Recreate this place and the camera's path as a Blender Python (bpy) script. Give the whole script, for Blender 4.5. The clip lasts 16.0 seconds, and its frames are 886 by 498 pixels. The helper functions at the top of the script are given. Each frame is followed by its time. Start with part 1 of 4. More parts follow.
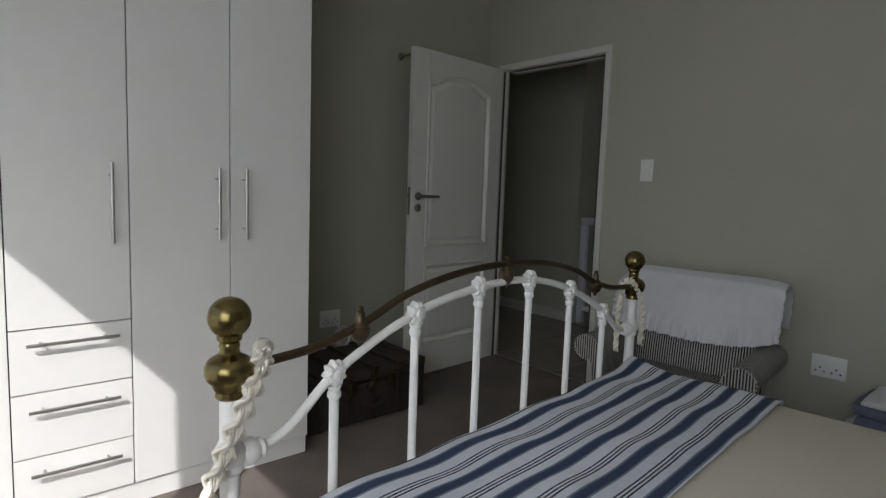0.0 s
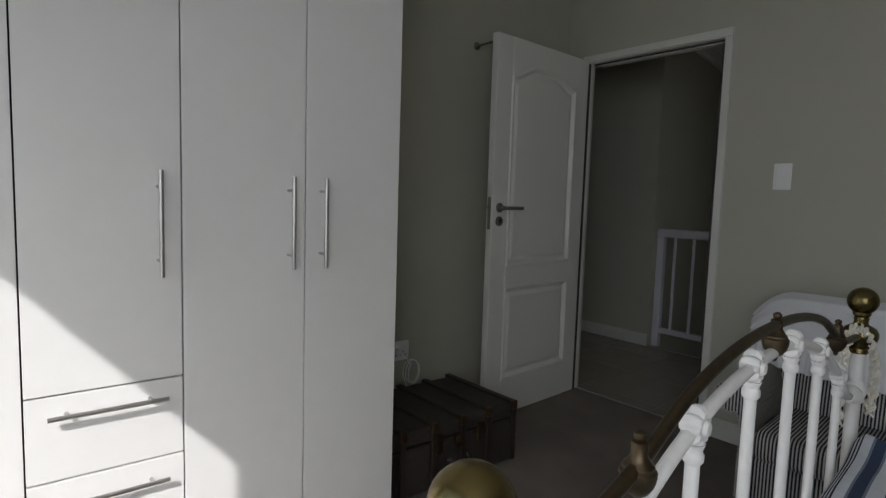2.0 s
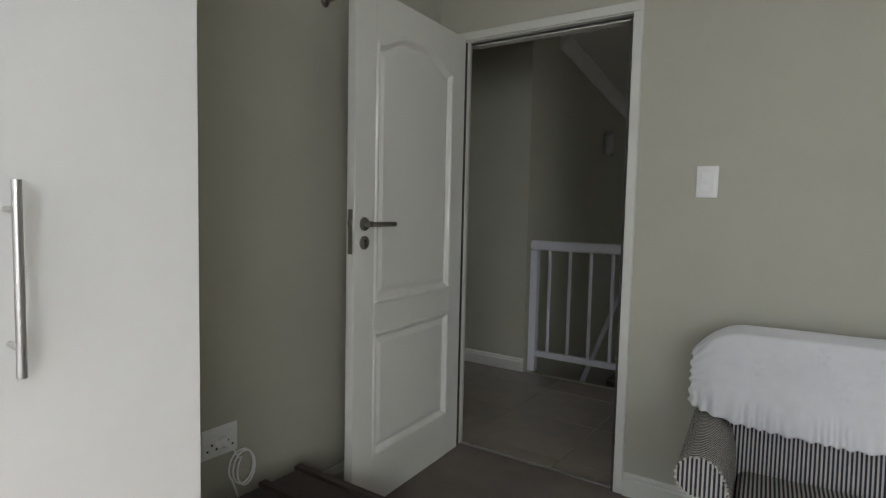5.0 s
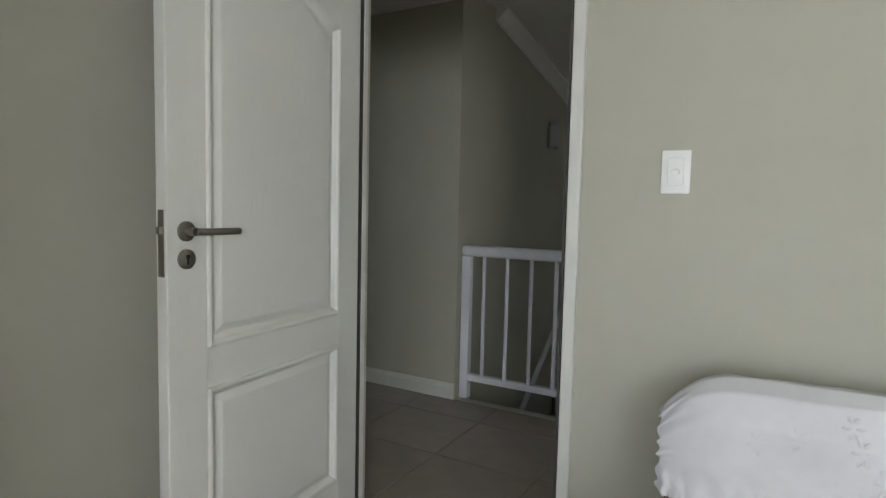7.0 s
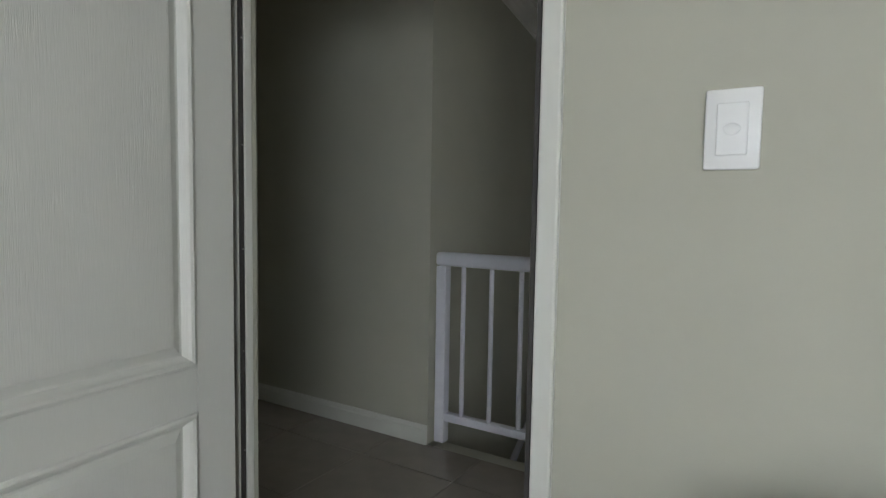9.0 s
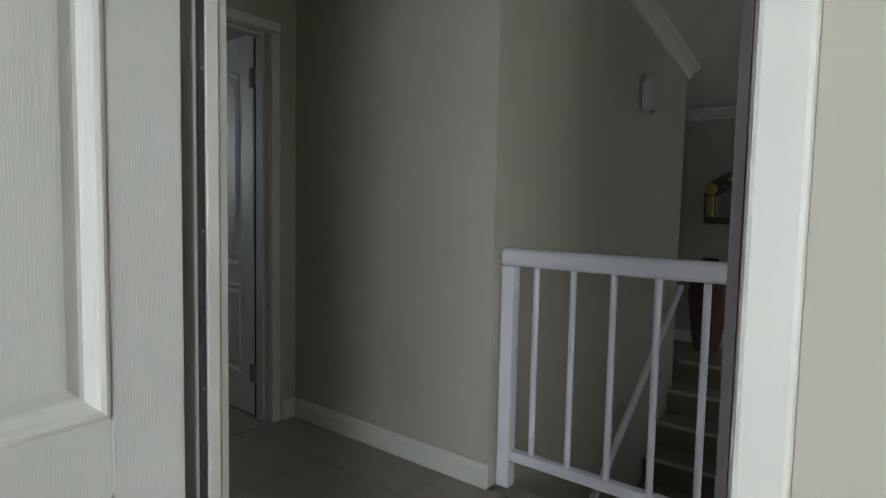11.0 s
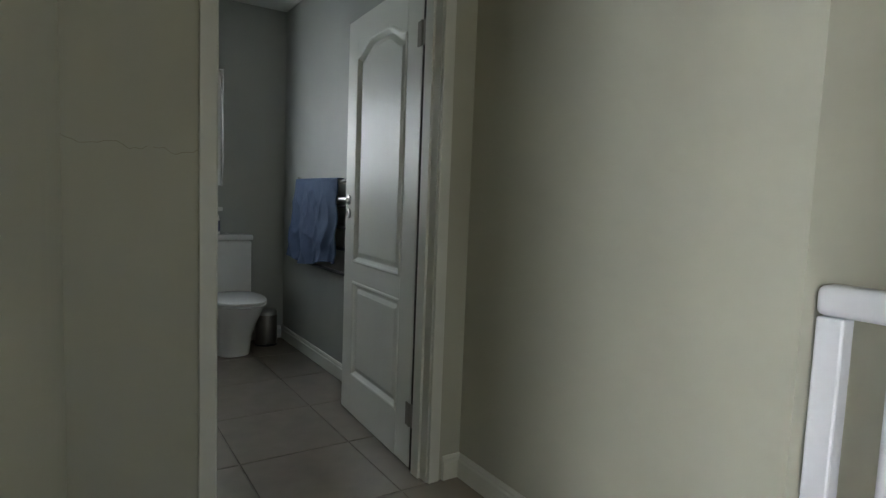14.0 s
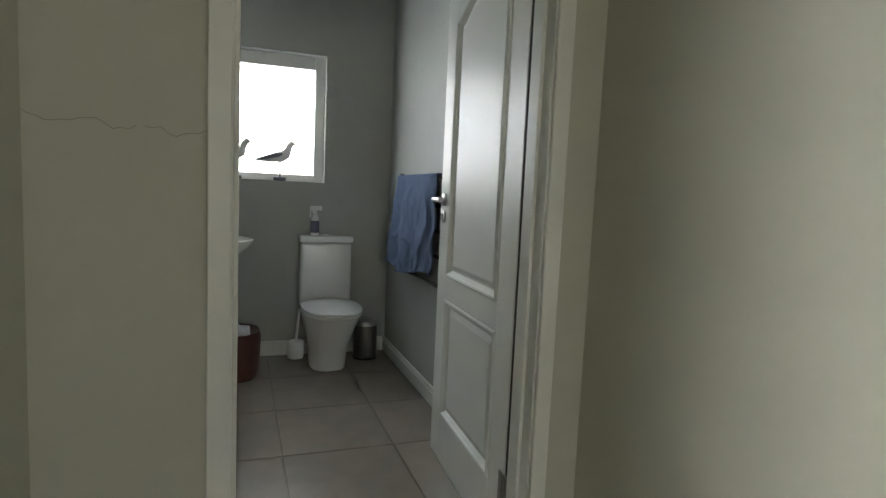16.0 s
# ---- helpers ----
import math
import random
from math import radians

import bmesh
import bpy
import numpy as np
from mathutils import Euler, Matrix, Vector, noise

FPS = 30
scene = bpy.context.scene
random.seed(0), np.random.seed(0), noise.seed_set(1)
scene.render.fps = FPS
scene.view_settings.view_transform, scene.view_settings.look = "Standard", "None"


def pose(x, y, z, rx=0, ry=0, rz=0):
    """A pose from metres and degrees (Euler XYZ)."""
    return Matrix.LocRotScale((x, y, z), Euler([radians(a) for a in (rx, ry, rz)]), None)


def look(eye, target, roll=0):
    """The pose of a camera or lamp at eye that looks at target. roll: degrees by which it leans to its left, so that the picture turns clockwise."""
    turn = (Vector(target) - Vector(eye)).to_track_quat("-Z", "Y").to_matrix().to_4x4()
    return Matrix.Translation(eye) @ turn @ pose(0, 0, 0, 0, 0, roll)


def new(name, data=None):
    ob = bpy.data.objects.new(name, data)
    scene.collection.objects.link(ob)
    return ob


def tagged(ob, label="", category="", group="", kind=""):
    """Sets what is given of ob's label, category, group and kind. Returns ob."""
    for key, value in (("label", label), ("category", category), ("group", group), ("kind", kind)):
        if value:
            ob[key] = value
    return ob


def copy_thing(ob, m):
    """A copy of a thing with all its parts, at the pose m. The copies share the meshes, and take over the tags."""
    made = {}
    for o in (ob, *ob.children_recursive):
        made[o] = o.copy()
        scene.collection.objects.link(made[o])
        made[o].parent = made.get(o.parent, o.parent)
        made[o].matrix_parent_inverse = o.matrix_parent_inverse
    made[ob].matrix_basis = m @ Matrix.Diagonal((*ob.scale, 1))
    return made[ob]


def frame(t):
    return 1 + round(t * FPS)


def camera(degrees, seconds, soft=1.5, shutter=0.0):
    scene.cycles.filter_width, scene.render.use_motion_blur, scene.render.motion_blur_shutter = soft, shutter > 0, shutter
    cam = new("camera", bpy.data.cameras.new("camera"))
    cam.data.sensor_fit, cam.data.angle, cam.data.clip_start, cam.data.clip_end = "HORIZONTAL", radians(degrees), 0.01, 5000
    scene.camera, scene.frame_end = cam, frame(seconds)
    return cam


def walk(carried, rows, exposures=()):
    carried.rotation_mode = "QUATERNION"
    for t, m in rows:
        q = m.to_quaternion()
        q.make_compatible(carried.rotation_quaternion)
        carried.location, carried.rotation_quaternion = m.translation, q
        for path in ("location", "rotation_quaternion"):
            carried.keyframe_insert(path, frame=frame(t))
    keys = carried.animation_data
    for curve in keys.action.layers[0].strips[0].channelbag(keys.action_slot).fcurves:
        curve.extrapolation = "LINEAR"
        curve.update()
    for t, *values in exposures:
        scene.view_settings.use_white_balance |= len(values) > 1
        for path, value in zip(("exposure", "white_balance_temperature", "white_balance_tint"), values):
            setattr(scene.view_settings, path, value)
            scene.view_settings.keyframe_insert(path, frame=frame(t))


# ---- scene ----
cam = camera(76.0, 16.0, soft=1.3)
PATH = [
    (0, (2.805, -3.015, 1.191), (1.307, -1.704, 0.991), 2.0),
    (0.5, (2.67, -2.962, 1.204), (1.15, -1.677, 1.006), 2.1),
    (1, (2.511, -2.973, 1.205), (0.975, -1.706, 1.013), 2.0),
    (1.5, (2.345, -2.988, 1.205), (0.807, -1.724, 1.017), 2.0),
    (2, (2.186, -2.953, 1.205), (0.646, -1.69, 1.024), 1.8),
    (2.5, (2.023, -2.902, 1.202), (0.491, -1.629, 1.03), 1.6),
    (3, (1.9, -2.858, 1.22), (0.388, -1.561, 1.042), 1.9),
    (3.5, (1.761, -2.797, 1.225), (0.323, -1.417, 1.052), 1.8),
    (4, (1.677, -2.699, 1.23), (0.335, -1.225, 1.066), 1.7),
    (4.5, (1.589, -2.556, 1.229), (0.362, -0.984, 1.077), 1.7),
    (4.7, (1.565, -2.51, 1.224), (0.377, -0.907, 1.077), 1.5),
    (6.8, (1.357, -1.823, 1.235), (0.372, -0.088, 1.097), 1.3),
    (7, (1.344, -1.754, 1.234), (0.351, -0.023, 1.091), 1.3),
    (7.5, (1.272, -1.541, 1.23), (0.278, 0.188, 1.084), 1.4),
    (8, (1.233, -1.343, 1.22), (0.238, 0.386, 1.075), 1.1),
    (8.5, (1.187, -1.115, 1.221), (0.19, 0.614, 1.078), 1.3),
    (8.7, (1.196, -1.063, 1.224), (0.182, 0.656, 1.082), 1.2),
    (10.8, (0.927, -0.54, 1.176), (-0.279, 1.049, 1.033), 1.1),
    (11, (0.877, -0.506, 1.156), (-0.353, 1.065, 1.016), 1.2),
    (11.5, (0.815, -0.42, 1.165), (-0.528, 1.054, 1.02), 1.4),
    (12, (0.734, -0.356, 1.165), (-0.678, 1.053, 1.015), 1.5),
    (12.5, (0.615, -0.257, 1.181), (-0.851, 1.092, 1.013), 1.7),
    (13, (0.504, -0.118, 1.173), (-1.028, 1.157, 1.009), 1.7),
    (13.5, (0.354, -0.02, 1.161), (-1.27, 1.135, 0.99), 1.9),
    (14, (0.233, 0.066, 1.158), (-1.434, 1.158, 0.986), 2.2),
    (14.5, (0.123, 0.206, 1.159), (-1.593, 1.219, 0.985), 2.3),
    (15, (0.022, 0.323, 1.179), (-1.757, 1.219, 0.996), 2.2),
    (15.5, (-0.103, 0.401, 1.162), (-1.946, 1.156, 0.973), 2.4),
    (16, (-0.256, 0.459, 1.164), (-2.128, 1.138, 0.971), 2.6),
]
walk(cam, [(t, look(eye, target, roll)) for t, eye, target, roll in PATH],
     [(0, -0.42, 6100, 13), (1.5, -0.48, 6100, 13), (3, -0.18, 6150, 13), (4.5, 0.42, 6250, 13), (7, 1.3, 6200, 12), (8.6, 1.25, 6080, 11), (11, 1.8, 6000, 10),
      (12.5, 2.25, 6020, 9), (13.5, 2.55, 6200, 9), (15, 3.35, 6300, 9), (16, 3.45, 6450, 10)])

# ---- light ----
SUN_TO = Vector((1.0, -1.0, 1.12)).normalized()
world = bpy.data.worlds.new("sky")
scene.world = world
world.use_nodes = True
wn = world.node_tree
sky = wn.nodes.new("ShaderNodeTexSky")
sky.sky_type, sky.sun_disc = "NISHITA", False
sky.sun_elevation, sky.sun_rotation = math.asin(SUN_TO.z), math.atan2(SUN_TO.x, SUN_TO.y)
wn.links.new(sky.outputs[0], wn.nodes["Background"].inputs[0])
wn.nodes["Background"].inputs[1].default_value = 0.12


def lamp(name, kind, m, energy, colour, **more):
    data = bpy.data.lights.new(name, kind)
    data.energy, data.color = energy, colour
    for key, value in more.items():
        if key == "size":
            data.shape, data.size, data.size_y = "RECTANGLE", value[0], value[1]
        if key == "angle":
            data.angle = value
    ob = new(name, data)
    ob.matrix_world = m
    return ob


lamp("sun", "SUN", look(SUN_TO * 20, (0, 0, 0)), 5.0, (1, 0.95, 0.88), angle=radians(0.5))
# daylight standing in each glazed opening
lamp("daylight_terrace", "AREA", look((1.15, -3.98, 1.1), (1.15, 0, 1.0)), 4, (0.93, 0.97, 1.0), size=(1.8, 1.9))
lamp("daylight_bathroom", "AREA", look((-4.40, 0.55, 1.63), (0, 0.55, 1.3)), 0.62, (0.80, 0.90, 1.0), size=(0.8, 0.7))
# added fill to brighten the hall walls, in an invented window out of view
lamp("hall_fill", "AREA", look((2.98, 0.6, 1.5), (-1.65, 0.4, 1.2)), 1.4, (1.0, 0.94, 0.80), size=(0.9, 0.9))
lamp("daylight_landing", "AREA", look((2.98, 4.2, 1.45), (-0.4, 4.5, 1.1)), 0.9, (0.95, 0.97, 1.0), size=(0.46, 0.95))
lamp("daylight_bedroom_window", "AREA", look((3.2, -3.93, 1.5), (0.6, 0, 1.2)), 17, (0.95, 0.98, 1.0), size=(1.3, 1.1))


# ---- materials ----
def material(name, colour, rough=0.6, metal=0.0, vary=0.08, grain=40.0, stretch=(1, 1, 1), bump=0.1, bump_scale=200.0, large=1.5, per_object=0.0, coat=0.0):
    m = bpy.data.materials.new(name)
    m.use_nodes = True
    nt = m.node_tree
    b = nt.nodes["Principled BSDF"]
    b.inputs["Roughness"].default_value, b.inputs["Metallic"].default_value = rough, metal
    b.inputs["Coat Weight"].default_value = coat
    tc = nt.nodes.new("ShaderNodeTexCoord")
    mp = nt.nodes.new("ShaderNodeMapping")
    mp.inputs["Scale"].default_value = stretch
    nt.links.new(tc.outputs["Object"], mp.inputs["Vector"])
    n1, n2 = nt.nodes.new("ShaderNodeTexNoise"), nt.nodes.new("ShaderNodeTexNoise")
    n1.inputs["Scale"].default_value, n1.inputs["Detail"].default_value = grain, 4
    n2.inputs["Scale"].default_value, n2.inputs["Detail"].default_value = large, 3
    nt.links.new(mp.outputs[0], n1.inputs["Vector"])
    nt.links.new(tc.outputs["Object"], n2.inputs["Vector"])
    add = nt.nodes.new("ShaderNodeMath")
    add.operation = "ADD"
    nt.links.new(n1.outputs["Fac"], add.inputs[0])
    nt.links.new(n2.outputs["Fac"], add.inputs[1])
    last = add
    if per_object:
        oi = nt.nodes.new("ShaderNodeObjectInfo")
        mul = nt.nodes.new("ShaderNodeMath")
        mul.operation = "MULTIPLY_ADD"
        mul.inputs[1].default_value = per_object
        nt.links.new(oi.outputs["Random"], mul.inputs[0])
        nt.links.new(add.outputs[0], mul.inputs[2])
        last = mul
    rng = nt.nodes.new("ShaderNodeMapRange")
    rng.inputs[1].default_value, rng.inputs[2].default_value = 0.6, 1.4
    rng.inputs[3].default_value, rng.inputs[4].default_value = 1 - vary, 1 + vary
    nt.links.new(last.outputs[0], rng.inputs[0])
    mix = nt.nodes.new("ShaderNodeVectorMath")
    mix.operation = "SCALE"
    mix.inputs[0].default_value = colour
    nt.links.new(rng.outputs[0], mix.inputs["Scale"])
    nt.links.new(mix.outputs[0], b.inputs["Base Color"])
    if bump:
        n3 = nt.nodes.new("ShaderNodeTexNoise")
        n3.inputs["Scale"].default_value, n3.inputs["Detail"].default_value = bump_scale, 3
        nt.links.new(mp.outputs[0], n3.inputs["Vector"])
        bp = nt.nodes.new("ShaderNodeBump")
        bp.inputs["Strength"].default_value, bp.inputs["Distance"].default_value = bump, 0.004
        nt.links.new(n3.outputs["Fac"], bp.inputs["Height"])
        nt.links.new(bp.outputs[0], b.inputs["Normal"])
    return m


def striped(name, axis, period, bands, rough=0.9, weave=0.25):
    """Cloth with woven stripes: bands are (start, colour) along one period, in metres of the object's own axis."""
    m = material(name, (0.5, 0.5, 0.5), rough, vary=0.1, bump=weave, bump_scale=500)
    nt = m.node_tree
    b = nt.nodes["Principled BSDF"]
    tc = nt.nodes.new("ShaderNodeTexCoord")
    sep = nt.nodes.new("ShaderNodeSeparateXYZ")
    wob = nt.nodes.new("ShaderNodeTexNoise")
    wob.inputs["Scale"].default_value = 260
    nt.links.new(tc.outputs["UV"], sep.inputs[0])
    nt.links.new(tc.outputs["UV"], wob.inputs["Vector"])
    a = nt.nodes.new("ShaderNodeMath")
    a.operation = "MULTIPLY_ADD"
    a.inputs[1].default_value = 0.0015
    nt.links.new(wob.outputs["Fac"], a.inputs[0])
    nt.links.new(sep.outputs[axis], a.inputs[2])
    w = nt.nodes.new("ShaderNodeMath")
    w.operation = "WRAP"
    w.inputs[1].default_value, w.inputs[2].default_value = period, 0.0
    nt.links.new(a.outputs[0], w.inputs[0])
    d = nt.nodes.new("ShaderNodeMath")
    d.operation = "DIVIDE"
    d.inputs[1].default_value = period
    nt.links.new(w.outputs[0], d.inputs[0])
    ramp = nt.nodes.new("ShaderNodeValToRGB")
    ramp.color_ramp.interpolation = "CONSTANT"
    el = ramp.color_ramp.elements
    while len(el) < len(bands):
        el.new(0.5)
    for e, (s, c) in zip(el, bands):
        e.position = s
        e.color = (*c, 1)
    nt.links.new(d.outputs[0], ramp.inputs[0])
    scale = [n for n in nt.nodes if n.type == "VECT_MATH"][0]
    mul = nt.nodes.new("ShaderNodeMix")
    mul.data_type, mul.blend_type = "RGBA", "MULTIPLY"
    mul.inputs[0].default_value = 1
    two = nt.nodes.new("ShaderNodeVectorMath")
    two.operation = "SCALE"
    two.inputs["Scale"].default_value = 2
    nt.links.new(scale.outputs[0], two.inputs[0])
    nt.links.new(ramp.outputs[0], mul.inputs[6])
    nt.links.new(two.outputs[0], mul.inputs[7])
    nt.links.new(mul.outputs[2], b.inputs["Base Color"])
    return m


WALL = material("wall_paint", (0.44, 0.432, 0.355), 0.75, vary=0.035, grain=6, bump=0.06, bump_scale=350, large=0.8)
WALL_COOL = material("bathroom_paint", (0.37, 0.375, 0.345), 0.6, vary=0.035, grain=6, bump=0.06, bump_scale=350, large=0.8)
CEIL = material("ceiling_paint", (0.74, 0.73, 0.69), 0.9, vary=0.03, grain=8, bump=0.04)
TRIM = material("trim_paint", (0.63, 0.63, 0.575), 0.45, vary=0.04, grain=12, bump=0.05, bump_scale=120)
DOOR = material("door_paint", (0.73, 0.73, 0.68), 0.42, vary=0.03, grain=90, stretch=(9, 9, 0.35), bump=0.22, bump_scale=60, large=1.2)
MELAMINE = material("white_melamine", (0.78, 0.78, 0.75), 0.38, vary=0.02, grain=20, bump=0.04, bump_scale=400)
# near-black colour for seal strips and for shade painted into narrow gaps
EDGE = material("dark_gap_fill", (0.06, 0.055, 0.05), 0.9, bump=0)
CARPET = material("carpet", (0.18, 0.152, 0.13), 0.97, vary=0.5, grain=170, bump=0.9, bump_scale=420, large=2.2)
TILE = material("floor_tile", (0.27, 0.235, 0.195), 0.16, vary=0.10, grain=9, bump=0.05, bump_scale=60, large=2.5, per_object=0.25)
GROUT = material("grout", (0.20, 0.17, 0.14), 0.9, vary=0.2, grain=80, bump=0.3)
STEEL = material("brushed_steel", (0.52, 0.51, 0.49), 0.33, 1.0, vary=0.06, grain=120, bump=0.04)
DARKSTEEL = material("satin_nickel", (0.30, 0.28, 0.25), 0.35, 1.0, vary=0.08, grain=120, bump=0.04)
BRASS = material("aged_brass", (0.20, 0.155, 0.06), 0.27, 1.0, vary=0.4, grain=22, bump=0.08, bump_scale=90)
BRASS_DARK = material("tarnished_brass", (0.12, 0.09, 0.055), 0.42, 1.0, vary=0.25, grain=60, bump=0.1, bump_scale=120)
BEDPAINT = material("bed_enamel", (0.80, 0.79, 0.76), 0.4, vary=0.06, grain=50, bump=0.2, bump_scale=90)
ROPE = material("rope_cotton", (0.72, 0.68, 0.58), 0.95, vary=0.14, grain=160, bump=0.6, bump_scale=260)
SHEET = material("cream_sheet", (0.66, 0.62, 0.50), 0.92, vary=0.05, grain=160, bump=0.15, bump_scale=320)
LINEN = material("white_linen", (0.66, 0.66, 0.67), 0.9, vary=0.05, grain=30, bump=0.08, bump_scale=300)
FROST = material("frosted_glass", (0.42, 0.42, 0.41), 0.4, vary=0.05, bump=0)
PLASTIC = material("white_plastic", (0.80, 0.80, 0.78), 0.3, vary=0.02, bump=0)
BLACK = material("black_plastic", (0.02, 0.02, 0.02), 0.4, bump=0)
LEATHER = material("trunk_hide", (0.034, 0.027, 0.023), 0.55, vary=0.35, grain=60, bump=0.35, bump_scale=150)
RIB = material("trunk_batten", (0.026, 0.018, 0.013), 0.5, vary=0.35, grain=60, stretch=(1, 6, 6), bump=0.2)
RAILPAINT = material("railing_enamel", (0.74, 0.74, 0.80), 0.28, vary=0.03, grain=40, bump=0.04)
CERAMIC = material("sanitary_ceramic", (0.74, 0.74, 0.72), 0.22, vary=0.02, bump=0)
TOWEL = material("blue_towel", (0.105, 0.15, 0.26), 0.97, vary=0.22, grain=140, bump=0.8, bump_scale=380)
WICKER = material("woven_reed", (0.12, 0.06, 0.04), 0.75, vary=0.45, grain=55, stretch=(1, 1, 2.2), bump=0.8, bump_scale=75)
GILT = material("gilt", (0.45, 0.33, 0.12), 0.4, 0.8, vary=0.3, grain=60, bump=0.25, bump_scale=120)
CARVED = material("carved_dark_wood", (0.06, 0.035, 0.022), 0.45, vary=0.5, grain=40, bump=0.5, bump_scale=60)
MIRROR = material("mirror_glass", (0.9, 0.9, 0.9), 0.02, 1.0, vary=0.0, bump=0)
GULLWHITE = material("painted_wood_white", (0.75, 0.74, 0.71), 0.6, vary=0.08, grain=60, bump=0.1)
GULLGREY = material("painted_wood_grey", (0.16, 0.18, 0.21), 0.6, vary=0.15, grain=60, bump=0.1)
OXBLOOD = material("oxblood_leather", (0.075, 0.022, 0.017), 0.45, vary=0.3, grain=40, bump=0.25, bump_scale=90)
NOSING = material("stair_nosing", (0.55, 0.48, 0.38), 0.5, vary=0.1, bump=0.1)
STEP = material("stair_tile", (0.20, 0.165, 0.125), 0.35, vary=0.12, grain=14, bump=0.08, per_object=0.2)
PATIO = material("terrace_paving", (0.40, 0.37, 0.33), 0.8, vary=0.2, grain=20, bump=0.3)
FABRICGREY = material("slate_fabric", (0.16, 0.17, 0.24), 0.95, vary=0.3, grain=50, bump=0.4)
NAVY, PALE, GREYB, INK = (0.035, 0.06, 0.125), (0.72, 0.75, 0.80), (0.20, 0.24, 0.32), (0.03, 0.035, 0.06)
BLANKET = striped("striped_blanket", 0, 0.098, [(0, PALE), (0.08, INK), (0.12, PALE), (0.165, INK), (0.205, PALE), (0.25, INK), (0.29, PALE),
                                                (0.48, GREYB), (0.53, NAVY), (0.75, GREYB), (0.80, PALE)], weave=0.7)
TICKING = striped("ticking_stripe", 0, 0.012, [(0, (0.50, 0.48, 0.43)), (0.48, (0.025, 0.026, 0.038))])
GLASS = bpy.data.materials.new("window_glass")
GLASS.use_nodes = True
g = GLASS.node_tree.nodes["Principled BSDF"]
g.inputs["Transmission Weight"].default_value, g.inputs["Roughness"].default_value = 1.0, 0.0
g.inputs["Base Color"].default_value = (0.95, 0.97, 0.97, 1)
SKYGLOW = bpy.data.materials.new("bright_overcast")
SKYGLOW.use_nodes = True
g = SKYGLOW.node_tree.nodes["Principled BSDF"]
g.inputs["Emission Color"].default_value, g.inputs["Emission Strength"].default_value = (0.93, 0.97, 1, 1), 0.3
g.inputs["Base Color"].default_value = (0.8, 0.8, 0.8, 1)


# ---- mesh helpers ----
def part(name, bm, mat, parent=None, label="", smooth=False):
    bmesh.ops.recalc_face_normals(bm, faces=bm.faces)
    me = bpy.data.meshes.new(name)
    if smooth:
        for f in bm.faces:
            f.smooth = True
        for e in bm.edges:
            if len(e.link_faces) == 2 and e.calc_face_angle(0) > 0.7:
                e.smooth = False
    bm.to_mesh(me)
    bm.free()
    me.materials.append(mat)
    ob = new(name, me)
    if parent:
        ob.parent = parent
    if label:
        tagged(ob, label)
    return ob


def thing(name, label, category, m=None, group="", kind=""):
    ob = new(name)
    ob.empty_display_size = 0.1
    if m:
        ob.matrix_world = m
    return tagged(ob, label, category, group, kind)


def box(a, b, bevel=0.0, bm=None, seg=2):
    own = bm or bmesh.new()
    got = bmesh.ops.create_cube(own, size=1)["verts"]
    for v in got:
        v.co = Vector([a[i] + (b[i] - a[i]) * (v.co[i] + 0.5) for i in range(3)])
    if bevel:
        edges = list({e for v in got for e in v.link_edges})
        bmesh.ops.bevel(own, geom=edges, offset=bevel, segments=seg, affect="EDGES", profile=0.5)
    return own


def boxes(*pairs, bevel=0.0):
    bm = bmesh.new()
    for a, b in pairs:
        box(a, b, bevel, bm)
    return bm


def tube(points, radius, seg=10, bm=None, closed=False, squash=1.0):
    """A round bar swept along points; radius may be a number or one per point."""
    own = bm or bmesh.new()
    pts = [Vector(p) for p in points]
    n = len(pts)
    rings = []
    side = None
    for i, p in enumerate(pts):
        a, b = pts[max(i - 1, 0)], pts[min(i + 1, n - 1)]
        if closed:
            a, b = pts[i - 1], pts[(i + 1) % n]
        d = (b - a).normalized()
        if side is None:
            side = d.cross(Vector((0, 0, 1)))
            if side.length < 0.05:
                side = d.cross(Vector((1, 0, 0)))
        side = (side - d * side.dot(d)).normalized()
        up = side.cross(d)
        r = radius[i] if isinstance(radius, (list, tuple)) else radius
        rings.append([own.verts.new(p + (side * math.cos(2 * math.pi * k / seg) + up * squash * math.sin(2 * math.pi * k / seg)) * r) for k in range(seg)])
    for i in range(n if closed else n - 1):
        r0, r1 = rings[i], rings[(i + 1) % n]
        for k in range(seg):
            own.faces.new((r0[k], r0[(k + 1) % seg], r1[(k + 1) % seg], r1[k]))
    if not closed:
        own.faces.new(rings[0])
        own.faces.new(rings[-1])
    return own


def lathe(profile, seg=24, bm=None, at=(0, 0, 0), sx=1.0, sy=1.0):
    """A turned shape about z: profile is (radius, height) from bottom to top."""
    own = bm or bmesh.new()
    rings = []
    for r, z in profile:
        rings.append([own.verts.new((at[0] + sx * max(r, 0.0004) * math.cos(2 * math.pi * k / seg), at[1] + sy * max(r, 0.0004) * math.sin(2 * math.pi * k / seg), at[2] + z)) for k in range(seg)])
    for a, b in zip(rings, rings[1:]):
        for k in range(seg):
            own.faces.new((a[k], a[(k + 1) % seg], b[(k + 1) % seg], b[k]))
    own.faces.new(rings[0])
    own.faces.new(rings[-1])
    return own


